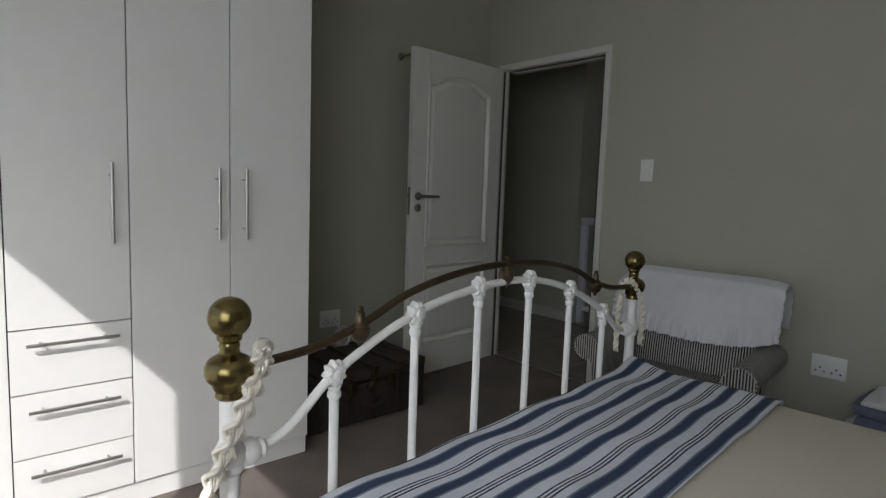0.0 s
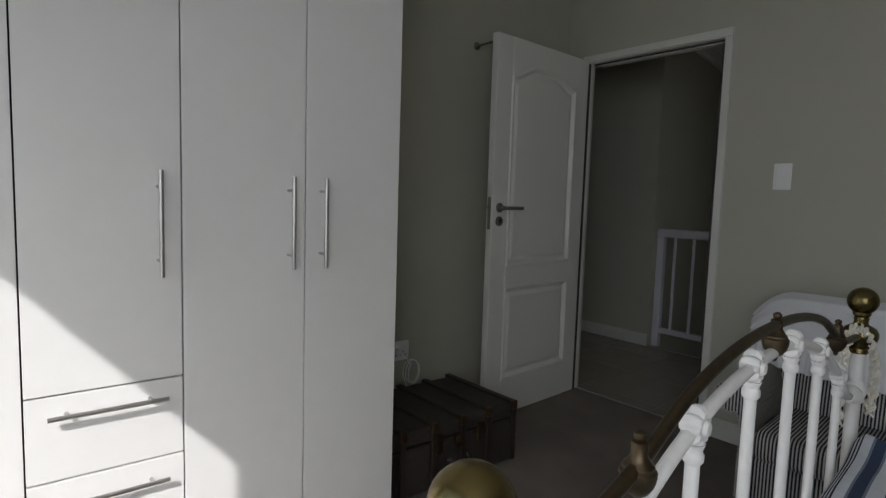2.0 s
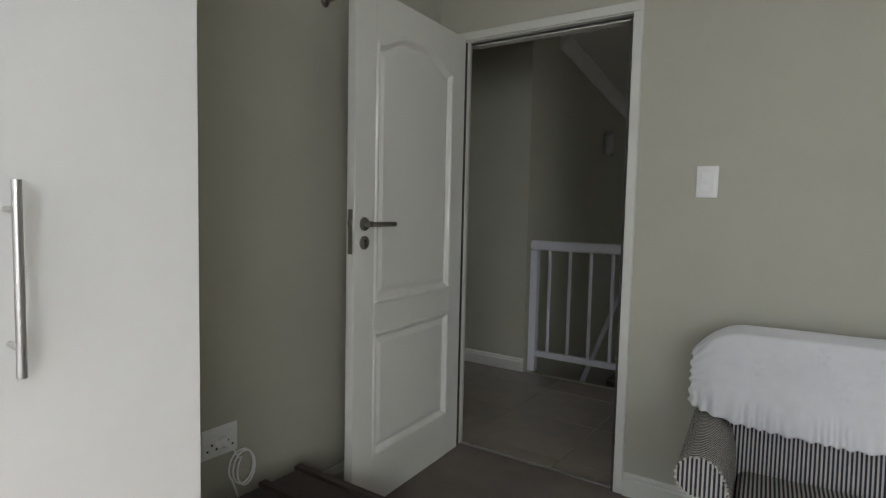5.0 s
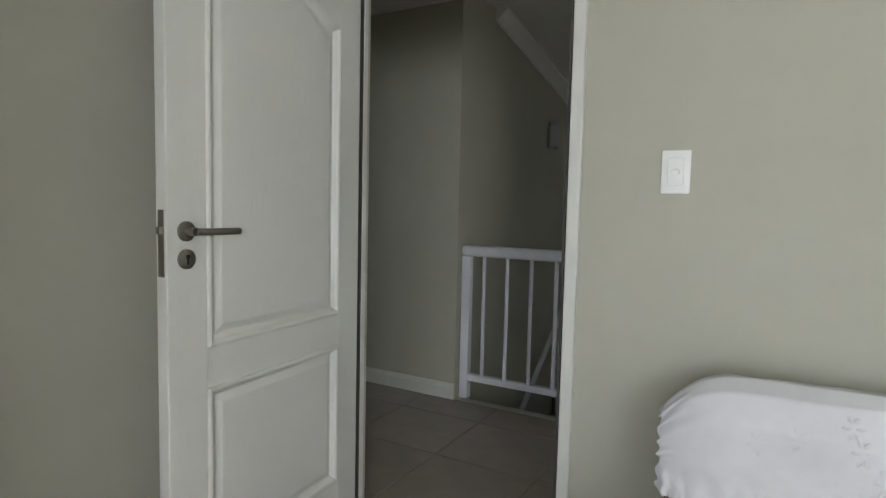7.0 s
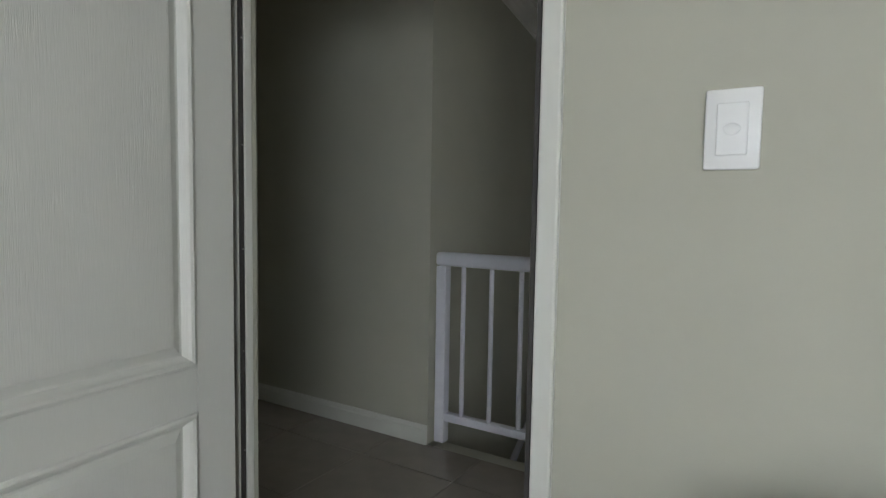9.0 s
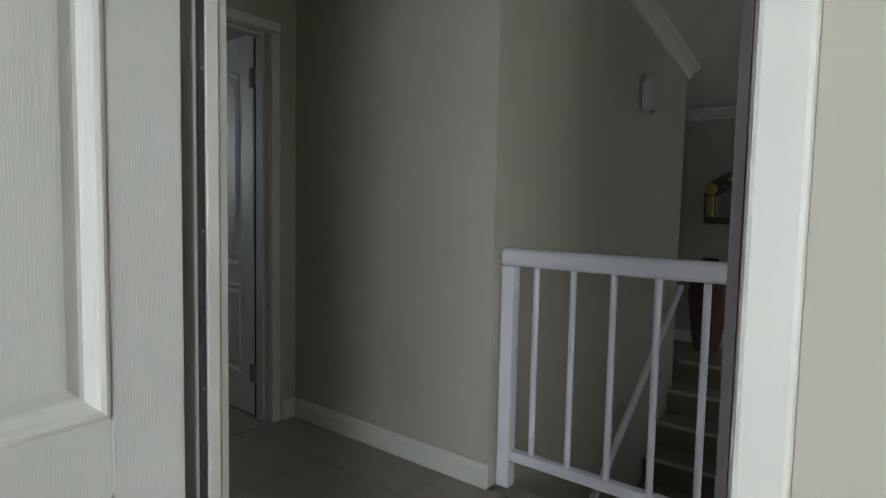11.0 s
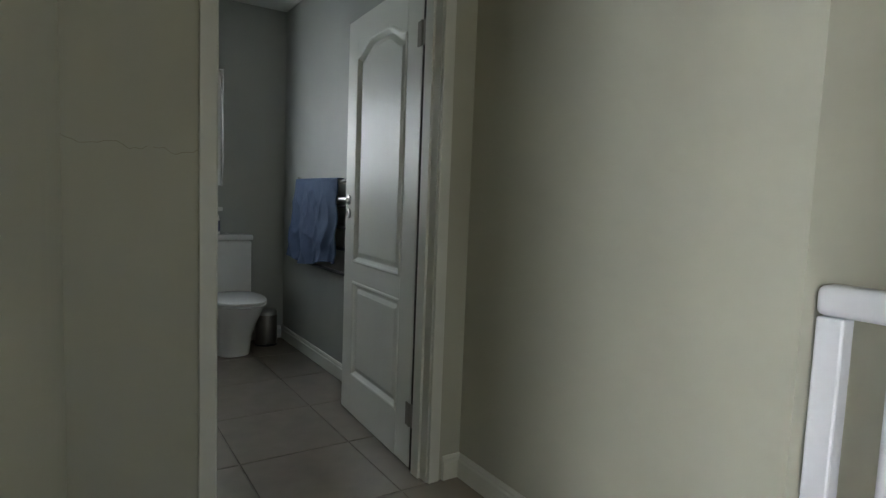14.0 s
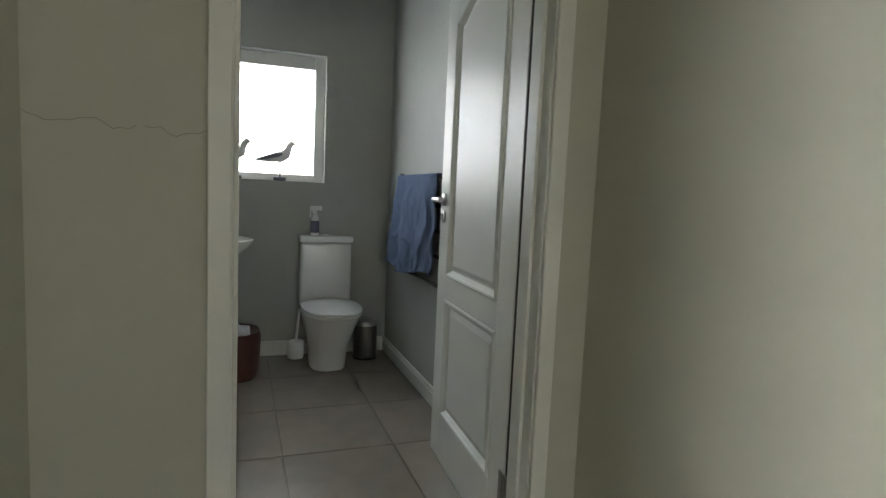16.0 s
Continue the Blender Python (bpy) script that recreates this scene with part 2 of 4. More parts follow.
def loft(loops, cap=True, bm=None):
    own = bm or bmesh.new()
    rings = [[own.verts.new(p) for p in loop] for loop in loops]
    n = len(rings[0])
    for a, b in zip(rings, rings[1:]):
        for k in range(n):
            own.faces.new((a[k], a[(k + 1) % n], b[(k + 1) % n], b[k]))
    if cap:
        own.faces.new(rings[0])
        own.faces.new(rings[-1])
    return own


def prism(outline, axis, lo, hi, bevel=0.0):
    """A flat outline pushed along an axis."""
    def lift(p, d):
        return (d, p[0], p[1]) if axis == 0 else (p[0], d, p[1]) if axis == 1 else (p[0], p[1], d)
    bm = loft([[lift(p, lo) for p in outline], [lift(p, hi) for p in outline]])
    if bevel:
        bmesh.ops.bevel(bm, geom=[e for e in bm.edges if e.calc_face_angle(0) > 0.5], offset=bevel, segments=2, affect="EDGES")
    return bm


def sheet(fn, nu, nv, thick=0.0, uv=None):
    """A cloth surface fn(u, v) over 0..1, closed to a thin body; uv gives the weave's own metres."""
    bm = bmesh.new()
    lay = bm.loops.layers.uv.new("UVMap")
    top = [[bm.verts.new(fn(i / nu, j / nv)) for j in range(nv + 1)] for i in range(nu + 1)]
    for i in range(nu):
        for j in range(nv):
            f = bm.faces.new((top[i][j], top[i + 1][j], top[i + 1][j + 1], top[i][j + 1]))
            f.smooth = True
            for lp, (a, b) in zip(f.loops, ((i, j), (i + 1, j), (i + 1, j + 1), (i, j + 1))):
                lp[lay].uv = uv(a / nu, b / nv) if uv else (a / nu, b / nv)
    if thick:
        bmesh.ops.recalc_face_normals(bm, faces=bm.faces)
        bmesh.ops.solidify(bm, geom=bm.faces[:], thickness=thick)
        for f in bm.faces:
            f.smooth = True
    return bm


def project_uv(bm, u_axis, v_axis):
    lay = bm.loops.layers.uv.verify()
    for f in bm.faces:
        for lp in f.loops:
            lp[lay].uv = (lp.vert.co[u_axis], lp.vert.co[v_axis])
    return bm


def structure(name, bm, mat, label=""):
    return tagged(part(name, bm, mat), label, kind="structure")


# ---- large structure ----
TOP, HALLTOP = 2.62, 2.62
structure("floor", box((-0.2, -3.9, -0.12), (4.2, 0.02, 0)), CARPET, "brown flecked looped bedroom carpet")
structure("wall_north", boxes(((-1.65, -0.12, 0), (-0.35, 0.04, TOP)), ((-0.35, 0, 0), (-0.071, 0.041, TOP)), ((-0.071, 0.0265, 0), (-0.03, 0.041, TOP)), ((0.83, 0, 0), (4.2, 0.12, TOP)), ((-0.071, 0, 2.1), (0.83, 0.118, TOP))), WALL, "taupe painted wall around the bedroom doorway")
structure("wall_west", box((-0.35, -3.9, 0), (-0.2, 0, TOP)), WALL, "taupe painted wall behind the wardrobe")
structure("wall_east", box((4.2, -4.05, 0), (4.35, 0.12, TOP)), WALL, "taupe painted bedroom wall")
structure("wall_south", boxes(((-0.35, -4.05, 0), (0.25, -3.9, TOP)), ((2.235, -4.05, 0), (2.36, -3.9, TOP)), ((3.9, -4.05, 0), (4.2, -3.9, TOP)), ((2.36, -4.05, 0), (3.9, -3.9, 0.9)), ((2.36, -4.05, 2.21), (3.9, -3.9, TOP)), ((0.25, -4.05, 2.26), (2.235, -3.9, TOP))), WALL, "taupe painted wall around the terrace door")
structure("ceiling_bedroom", box((-0.35, -4.05, TOP), (4.35, 0.03, TOP + 0.1)), CEIL, "white bedroom ceiling")
structure("ground", box((-40, -60, -0.3), (45, -4.05, -0.12)), PATIO, "sunlit paved terrace")

# hall, landing and bathroom shells
X2 = -0.37
structure("wall_hall", box((-1.78, 1.42, 0), (X2, 1.54, HALLTOP)), WALL, "taupe painted hall wall ending at the stairwell")
structure("wall_stairwell", prism([(1.54, -2.8), (4.0, -2.8), (4.0, 2.62), (1.54, 2.62)], 0, X2 - 0.12, X2), WALL, "taupe painted stairwell wall with a sconce")
structure("wall_landing_far", box((-1.4, 4.9, -2.8), (3.2, 5.02, 2.8)), WALL, "taupe painted wall of the far landing")
structure("wall_recess", box((-1.4, 4.0, -2.8), (-1.28, 4.9, 2.8)), WALL, "taupe painted recess wall")
structure("wall_recess_back", box((-1.28, 3.9, -2.8), (X2 - 0.12, 4.0, 2.8)), WALL, "taupe painted recess wall")
structure("wall_hall_east", boxes(((3.0, 0.12, -2.8), (3.12, 4.9, 0.9)), ((3.0, 0.12, 2.0), (3.12, 4.9, 2.8)), ((3.0, 0.12, 0.9), (3.12, 0.2, 2.0)), ((3.0, 1.2, 0.9), (3.12, 3.9, 2.0)), ((3.0, 4.5, 0.9), (3.12, 4.9, 2.0))), WALL, "taupe painted hall wall with landing window and added hall opening")
# unseen wall, added to block the hall lamp from the stairwell wall
structure("wall_light_block", box((0.85, 1.58, 0), (3.0, 1.68, 2.62)), WALL, "taupe unseen wall added to keep hall light off the stairwell")
structure("wall_stair_side", box((0.62, 1.56, -2.8), (0.74, 4.15, -0.02)), WALL, "plastered wall under the landing")
structure("wall_stair_near", box((X2, 1.42, -2.8), (0.62, 1.56, -0.03)), WALL, "plastered stairwell wall below the railing")
structure("floor_stairwell", box((X2, 1.56, -2.9), (0.62, 4.9, -2.8)), STEP, "tiled lower floor of the stairwell")
structure("floor_landing_side", box((0.74, 1.42, -0.2), (3.0, 4.9, 0)), TILE, "beige tiled landing")
structure("floor_landing_far", box((-1.28, 4.172, -0.2), (0.74, 4.9, -0.001)), TILE, "beige tiled far landing")
structure("ceiling_hall", boxes(((-1.8, 0.03, HALLTOP), (3.12, 1.9, HALLTOP + 0.1)), ((-1.8, -0.9, HALLTOP), (-0.35, 0.03, HALLTOP + 0.1))), CEIL, "white hall ceiling")
structure("ceiling_slope", prism([(1.9, 2.62), (5.02, 2.06), (5.02, 2.20), (1.9, 2.72)], 0, -1.4, 3.12), CEIL, "white sloping ceiling over the stairs")
structure("wall_bath_door", boxes(((-1.78, -0.9, 0), (-1.65, 0.405, TOP)), ((-1.78, 1.302, 0), (-1.65, 1.42, TOP)), ((-1.78, 0.405, 2.075), (-1.65, 1.302, TOP))), WALL, "cream-taupe wall with a hairline crack beside the bathroom door")
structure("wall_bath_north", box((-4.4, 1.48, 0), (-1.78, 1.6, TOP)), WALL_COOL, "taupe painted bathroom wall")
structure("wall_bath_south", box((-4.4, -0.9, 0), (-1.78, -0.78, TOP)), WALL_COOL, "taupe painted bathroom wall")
WX, WY0, WY1, WZ0, WZ1 = -4.26, 0.08, 1.014, 1.203, 2.056
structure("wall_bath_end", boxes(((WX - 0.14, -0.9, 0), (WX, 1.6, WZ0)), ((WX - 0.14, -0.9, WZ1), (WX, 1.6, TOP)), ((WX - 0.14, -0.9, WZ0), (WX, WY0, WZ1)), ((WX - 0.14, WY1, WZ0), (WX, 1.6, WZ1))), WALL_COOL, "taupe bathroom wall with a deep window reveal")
structure("ceiling_bathroom", box((-4.4, -0.9, TOP - 0.06), (-1.65, 1.6, TOP + 0.04)), CEIL, "white bathroom ceiling")
structure("backdrop", box((-6.4, -3.5, -1.5), (-6.35, 5, 5)), SKYGLOW, "bright white overcast sky outside the bathroom")

# skirtings and cornices


def skirting(a, b, out, height=0.1):
    """A moulded skirting from a to b, standing out along the unit vector out."""
    prof = [(0, 0), (0.016, 0), (0.016, height * 0.72), (0.011, height * 0.8), (0.011, height * 0.88), (0.006, height), (0, height)]
    bm = loft([[(p[0] + out[0] * d, p[1] + out[1] * d, h) for d, h in prof] for p in (a, b)])
    return structure("baseboard", bm, TRIM, "cream painted moulded skirting board")


skirting((0.832, 0), (4.2, 0), (0, -1))
skirting((-0.2, -1.83), (-0.2, 0), (1, 0))
skirting((-0.2, 0), (-0.1, 0), (0, -1))
skirting((-1.634, 1.42), (X2, 1.42), (0, -1))
skirting((-1.65, 1.334), (-1.65, 1.42), (1, 0))
skirting((-1.65, 0.12), (-1.65, 0.372), (1, 0))
skirting((-4.26, 1.48), (-1.82, 1.48), (0, -1))
skirting((-4.26, -0.78), (-4.26, 1.464), (1, 0))
skirting((-1.28, 4.9), (3.0, 4.9), (0, -1))
structure("trim", box((-0.06, 0.012, -0.02), (0.82, 0.03, 0.006), 0.002), STEEL, "thin metal carpet edging in the doorway")


def cornice(a, b, out):
    prof = [(0, 0), (0.09, 0), (0.085, -0.02), (0.06, -0.035), (0.035, -0.06), (0.02, -0.085), (0, -0.09)]
    bm = loft([[(p[0] + out[0] * d, p[1] + out[1] * d, p[2] + h) for d, h in prof] for p in (a, b)])
    return structure("trim_cornice", bm, CEIL, "white moulded plaster cornice")


def slope(y):
    return 2.62 - (y - 1.9) * 0.56 / 3.12


cornice((X2, 1.9, 2.62), (X2, 4.0, slope(4.0)), (1, 0))
cornice((-1.28, 4.9, slope(4.9)), (3.0, 4.9, slope(4.9)), (0, -1))
cornice((-1.65, 1.42, 2.62), (X2, 1.42, 2.62), (0, -1))

# the crack in the hall plaster
crack = bmesh.new()
random.seed(5)
pts = []
for i in range(34):
    y = -0.12 + 0.51 * i / 33
    pts.append((-1.6495, y, 1.30 - 0.03 * i / 33 + random.uniform(-0.005, 0.005) + 0.008 * math.sin(i * 0.8)))
for p0, p1 in zip(pts, pts[1:]):
    if random.random() < 0.85:
        tube((p0, p1), 0.0009, 4, crack)
structure("crack", crack, material("plaster_crack", (0.30, 0.285, 0.23), 0.9, bump=0), "fine hairline crack in the plaster")


# ---- doors ----
def arch(w, z0, z1, rise, x0, n=28):
    """Panel outline with a cathedral-arched top when rise is above zero."""
    pts = [(x0, z0), (x0 + w, z0)]
    for i in range(n + 1):
        s = 1 - i / n
        e = min(1, min(s, 1 - s) / 0.34)
        k = e * e * (3 - 2 * e)
        pts.append((x0 + w * s, z1 + rise * k))
    return pts


def inset(pts, d):
    xs, zs = [p[0] for p in pts], [p[1] for p in pts]
    cx, cz, w, h = (min(xs) + max(xs)) / 2, (min(zs) + max(zs)) / 2, max(xs) - min(xs), max(zs) - min(zs)
    return [(cx + (x - cx) * (1 - 2 * d / w), cz + (z - cz) * (1 - 2 * d / h)) for x, z in pts]


def door_leaf(name, label, m, width, s0, s1, metal, rose_z=1.16, t=0.04, zl=0.729, zu=0.84):
    """Two-panel moulded leaf: its hinge on the z axis, its seen face at y = 0, its body behind (y > 0), its width along x."""
    root = thing(name, label, "door", m)
    zb, zt, rise = 0.21, 1.865, 0.065
    part("stile", box((0, 0, 0.008), (s0, t, 2.056), 0.003), DOOR, root)
    part("stile", box((s1, 0, 0.008), (width, t, 2.056), 0.003), DOOR, root)
    part("rail", box((s0, 0, 0.008), (s1, t, zb)), DOOR, root)
    part("rail", box((s0, 0, zl), (s1, t, zu)), DOOR, root)
    up = arch(s1 - s0, zu, zt, rise, s0)
    part("rail", prism([(s0, 2.056), *[p for p in reversed(up[2:])], (s1, 2.056)], 1, 0, t), DOOR, root)
    for outline in (arch(s1 - s0, zb, zl, 0, s0, 2), up):
        loops = []
        for d, y in ((0, 0.0), (0.003, -0.005), (0.009, -0.007), (0.016, -0.004), (0.020, 0.003), (0.030, 0.014), (0.036, 0.014), (0.056, 0.005), (0.062, 0.0045)):
            loops.append([(x, y, z) for x, z in (inset(outline, d) if d else outline)])
        back = [(x, t - 0.004, z) for x, z in outline]
        part("panel", loft([back] + loops), DOOR, root)
    hx = width - 0.055
    h = part("handle", lathe([(0.026, 0), (0.026, 0.006), (0.022, 0.008), (0.011, 0.009), (0.011, 0.04)]), metal, root, "round-rose lever handle", True)
    h.matrix_basis = pose(hx, -0.0005, rose_z, 90, 0, 0)
    lever = part("lever", tube([(0, 0, 0.045), (-0.012, 0, 0.055), (-0.04, 0, 0.058), (-0.125, 0, 0.058)], 0.0095, 12), metal, h, "", True)
    e = part("escutcheon", lathe([(0.026, 0), (0.026, 0.006), (0.022, 0.008)]), metal, root, "round keyhole plate", True)
    e.matrix_basis = pose(hx, -0.0005, rose_z - 0.072, 90, 0, 0)
    part("keyhole", boxes(((-0.003, -0.014, 0.008), (0.003, 0.003, 0.009)), ((-0.006, 0.002, 0.008), (0.006, 0.012, 0.009))), BLACK, e)
    part("latch_plate", boxes(((width, 0.010, rose_z - 0.115), (width + 0.002, 0.030, rose_z + 0.055)), ((width + 0.002, 0.014, rose_z - 0.006), (width + 0.011, 0.026, rose_z + 0.012))), metal, root, "steel mortice lock plate")
    return root


LEAF_A = math.degrees(math.atan2(-0.826, 0.055))
door_leaf("door_leaf", "white moulded two-panel bedroom door standing wide open", pose(-0.009, -0.049, 0, 0, 0, LEAF_A) @ Matrix.Scale(-1, 4, (0, 1, 0)), 0.827, 0.115, 0.705, DARKSTEEL)
LEAF_B = math.degrees(math.atan2(0.04, -0.80))
door_leaf("bathroom_door_leaf", "white moulded two-panel bathroom door standing open", pose(-1.79, 1.256, 0, 0, 0, LEAF_B) @ Matrix.Scale(-1, 4, (0, 1, 0)), 0.83, 0.14, 0.70, STEEL, 1.14, zl=0.718, zu=0.815)


def door_frame(name, label, x0, x1, top, y0, y1, m, arc=0.055, shallow=0.0, right=0.0):
    """Lining, stop and architraves about an opening x0..x1, through a wall from y0 to y1."""
    root = thing(name, label, "door frame", m, kind="structure")
    for a, b in (((x0 - 0.045, y0 + 0.001, 0), (x0, (shallow or y1) - 0.001, top + 0.045)), ((x1, y0 + 0.001, 0), (x1 + 0.045, y1 - 0.001, top + 0.045)), ((x0, y0 + 0.001, top), (x1, y1 - 0.001, top + 0.045))):
        part("lining", box(a, b, 0.003), TRIM, root)
    for a, b in (*(() if shallow else (((x0, y0 + 0.048, 0), (x0 + 0.012, y1 - 0.02, top)),)), ((x1 - 0.012, y0 + 0.048, 0), (x1, y1 - 0.02, top)), ((x0 + 0.012, y0 + 0.048, top - 0.012), (x1 - 0.012, y1 - 0.02, top))):
        part("stop", box(a, b, 0.002), TRIM, root)
    for ya, yb in ((y0 - 0.014, y0), (y1, y1 + 0.014)):
        if not (shallow and ya > y0):
            part("architrave", box((x0 - arc, ya, 0), (x0 - (0.013 if shallow else 0.004), yb, top + 0.004), 0.003), TRIM, root)
        part("architrave", box((x1 + 0.004, ya, 0), (x1 + (right or arc), yb, top + 0.004), 0.005), TRIM, root)
        part("architrave", box((x0 - arc, ya, top + 0.004), (x1 + (right or arc), yb, top + (0.045 if shallow else arc)), 0.005), TRIM, root)
    return root


f1 = door_frame("door_1", "cream painted bedroom door frame with architraves", -0.026, 0.785, 2.055, 0, 0.12, pose(0, 0, 0), shallow=0.026, right=0.045)
part("strike_plate", box((0.782, 0.008, 0.98), (0.7845, 0.032, 1.22)), DARKSTEEL, f1, "steel strike plate")
part("dark_strip", boxes(((0.7805, 0.034, 0), (0.7845, 0.046, 2.03)), ((-0.03, 0.034, 2.048), (0.78, 0.046, 2.0545))), EDGE, f1, "dark seal strip in the rebate")
part("dark_strip", box((0.777, -0.006, 0), (0.7855, -0.001, 2.03)), EDGE, f1, "dark seal strip at the rebate front")
# solid dark strip standing in for the shade of the rebate gap
part("dark_strip", box((-0.0385, -0.0095, 0), (-0.0285, -0.0008, 2.05)), EDGE, f1, "dark strip for the shaded rebate gap, with hinge screws")
for k in range(7):
    part("hinge_screw", lathe([(0.0026, 0), (0.0026, 0.0006), (0.0016, 0.001)], 8), DARKSTEEL, f1).matrix_basis = pose(-0.0285, -0.005, 0.30 + 0.27 * k, 0, 90, 0)
f2 = door_frame("door_2", "cream painted bathroom door frame with architraves", 0.447, 1.26, 2.035, 1.652, 1.778, pose(0, 0, 0, 0, 0, 90))

# dark strips stand in for the shade between leaf and frame
part("dark_strip", box((1.2585, 1.772, 0), (1.2595, 1.792, 2.03)), EDGE, f2, "dark strip painted as shade in the hinge gap")
part("dark_strip", box((1.259, 1.779, 0), (1.275, 1.793, 2.03)), EDGE, f2, "dark strip painted as shade in the hinge gap")
for z in (0.24, 1.825):
    bm = tube([(1.256, 1.795, z - 0.05), (1.256, 1.795, z + 0.05)], 0.008, 10)
    box((1.2545, 1.76, z - 0.05), (1.2575, 1.83, z + 0.05), 0, bm)
    part("hinge", bm, DARKSTEEL, f2, "steel butt hinge")

# the wall door stop
st = thing("door_stop", "small nickel door stop on the wall behind the door", "door stop", pose(-0.2, -0.80, 2.04, 0, 90, 0))
part("rosette", lathe([(0.022, 0), (0.022, 0.004), (0.012, 0.009), (0.006, 0.012)]), DARKSTEEL, st, "", True)
part("stem", lathe([(0.006, 0.012), (0.006, 0.15), (0.011, 0.152), (0.011, 0.175), (0.007, 0.178)], 14), DARKSTEEL, st, "", True)

# terrace door in the south wall
sd = thing("window_1", "white framed sliding glass terrace door", "sliding door", kind="structure")
for a, b in (((0.25, -4.0, 0), (0.31, -3.93, 2.26)), ((2.185, -4.0, 0), (2.235, -3.93, 2.26)), ((0.31, -4.0, 2.22), (2.185, -3.93, 2.26)), ((0.31, -4.0, 0), (2.185, -3.93, 0.05))):
    part("frame_bar", box(a, b, 0.004), PLASTIC, sd)
for a, b in ((0.31, 1.21), (1.22, 2.185)):
    p = part("pane", box((a, -3.968, 0.05), (b, -3.962, 2.22)), GLASS, sd)
    p.visible_shadow = False

# bedroom window
bwin = thing("window_4", "white framed clear bedroom window", "window", kind="structure")
for a, b in (((2.36, -3.98, 0.9), (2.39, -3.94, 2.21)), ((3.85, -3.98, 0.9), (3.9, -3.94, 2.21)), ((2.39, -3.98, 2.18), (3.85, -3.94, 2.21)), ((2.39, -3.98, 0.9), (3.85, -3.94, 0.95))):
    part("frame_bar", box(a, b, 0.004), PLASTIC, bwin)
p = part("pane", box((2.39, -3.963, 0.95), (3.85, -3.957, 2.18)), GLASS, bwin)
p.visible_shadow = False

# bathroom window
bw = thing("window_2", "white framed bathroom window glowing with daylight", "window", kind="structure")
wx = WX - 0.11
for a, b in (((WY0, WZ0), (WY0 + 0.06, WZ1)), ((WY1 - 0.065, WZ0), (WY1, WZ1)), ((WY0 + 0.06, WZ1 - 0.085), (WY1 - 0.065, WZ1)), ((WY0 + 0.06, WZ0), (WY1 - 0.065, WZ0 + 0.05))):
    part("frame_bar", box((wx - 0.02, a[0], a[1]), (wx + 0.03, b[0], b[1]), 0.004), PLASTIC, bw)
p = part("pane", box((wx - 0.004, WY0 + 0.06, WZ0 + 0.05), (wx, WY1 - 0.065, WZ1 - 0.085)), GLASS, bw)
p.visible_shadow = False
part("stay_handle", tube([(wx + 0.03, 0.42, WZ0 + 0.27), (wx + 0.06, 0.42, WZ0 + 0.27), (wx + 0.065, 0.46, WZ0 + 0.25)], 0.007, 8), PLASTIC, bw)
# landing window, and an unseen hall window added around the hall's fill lamp
lw = thing("window_3", "white framed landing window and added unseen hall window", "window", kind="structure")
for a, b in (((3.9, 0.9), (3.96, 2.0)), ((4.44, 0.9), (4.5, 2.0)), ((3.96, 1.94), (4.44, 2.0)), ((3.96, 0.9), (4.44, 0.96)), ((0.2, 0.9), (0.26, 2.0)), ((1.14, 0.9), (1.2, 2.0)), ((0.26, 1.94), (1.14, 2.0)), ((0.26, 0.9), (1.14, 0.96))):
    part("frame_bar", box((3.03, a[0], a[1]), (3.09, b[0], b[1]), 0.004), PLASTIC, lw)
p = part("pane", box((3.058, 3.96, 0.96), (3.062, 4.44, 1.94)), GLASS, lw)
p.visible_shadow = False


p = part("pane", box((3.058, 0.26, 0.96), (3.062, 1.14, 1.94)), GLASS, lw)
p.visible_shadow = False


# ---- wardrobe ----
def bar_handle(parent, a, b, out, r=0.0065):
    """A round bar between a and b with two short feet running back along out."""
    a, b, o = Vector(a), Vector(b), Vector(out)
    h = part("handle", tube([a, b], r, 12), STEEL, parent, "brushed steel bar handle", True)
    for k in (0.15, 0.85):
        p0 = a.lerp(b, k)
        part("foot", tube([p0, p0 - o], 0.0045, 8), STEEL, h)
    return h


FX = 0.575
seams = [-1.835, -2.18, -2.535, -2.89, -3.245]
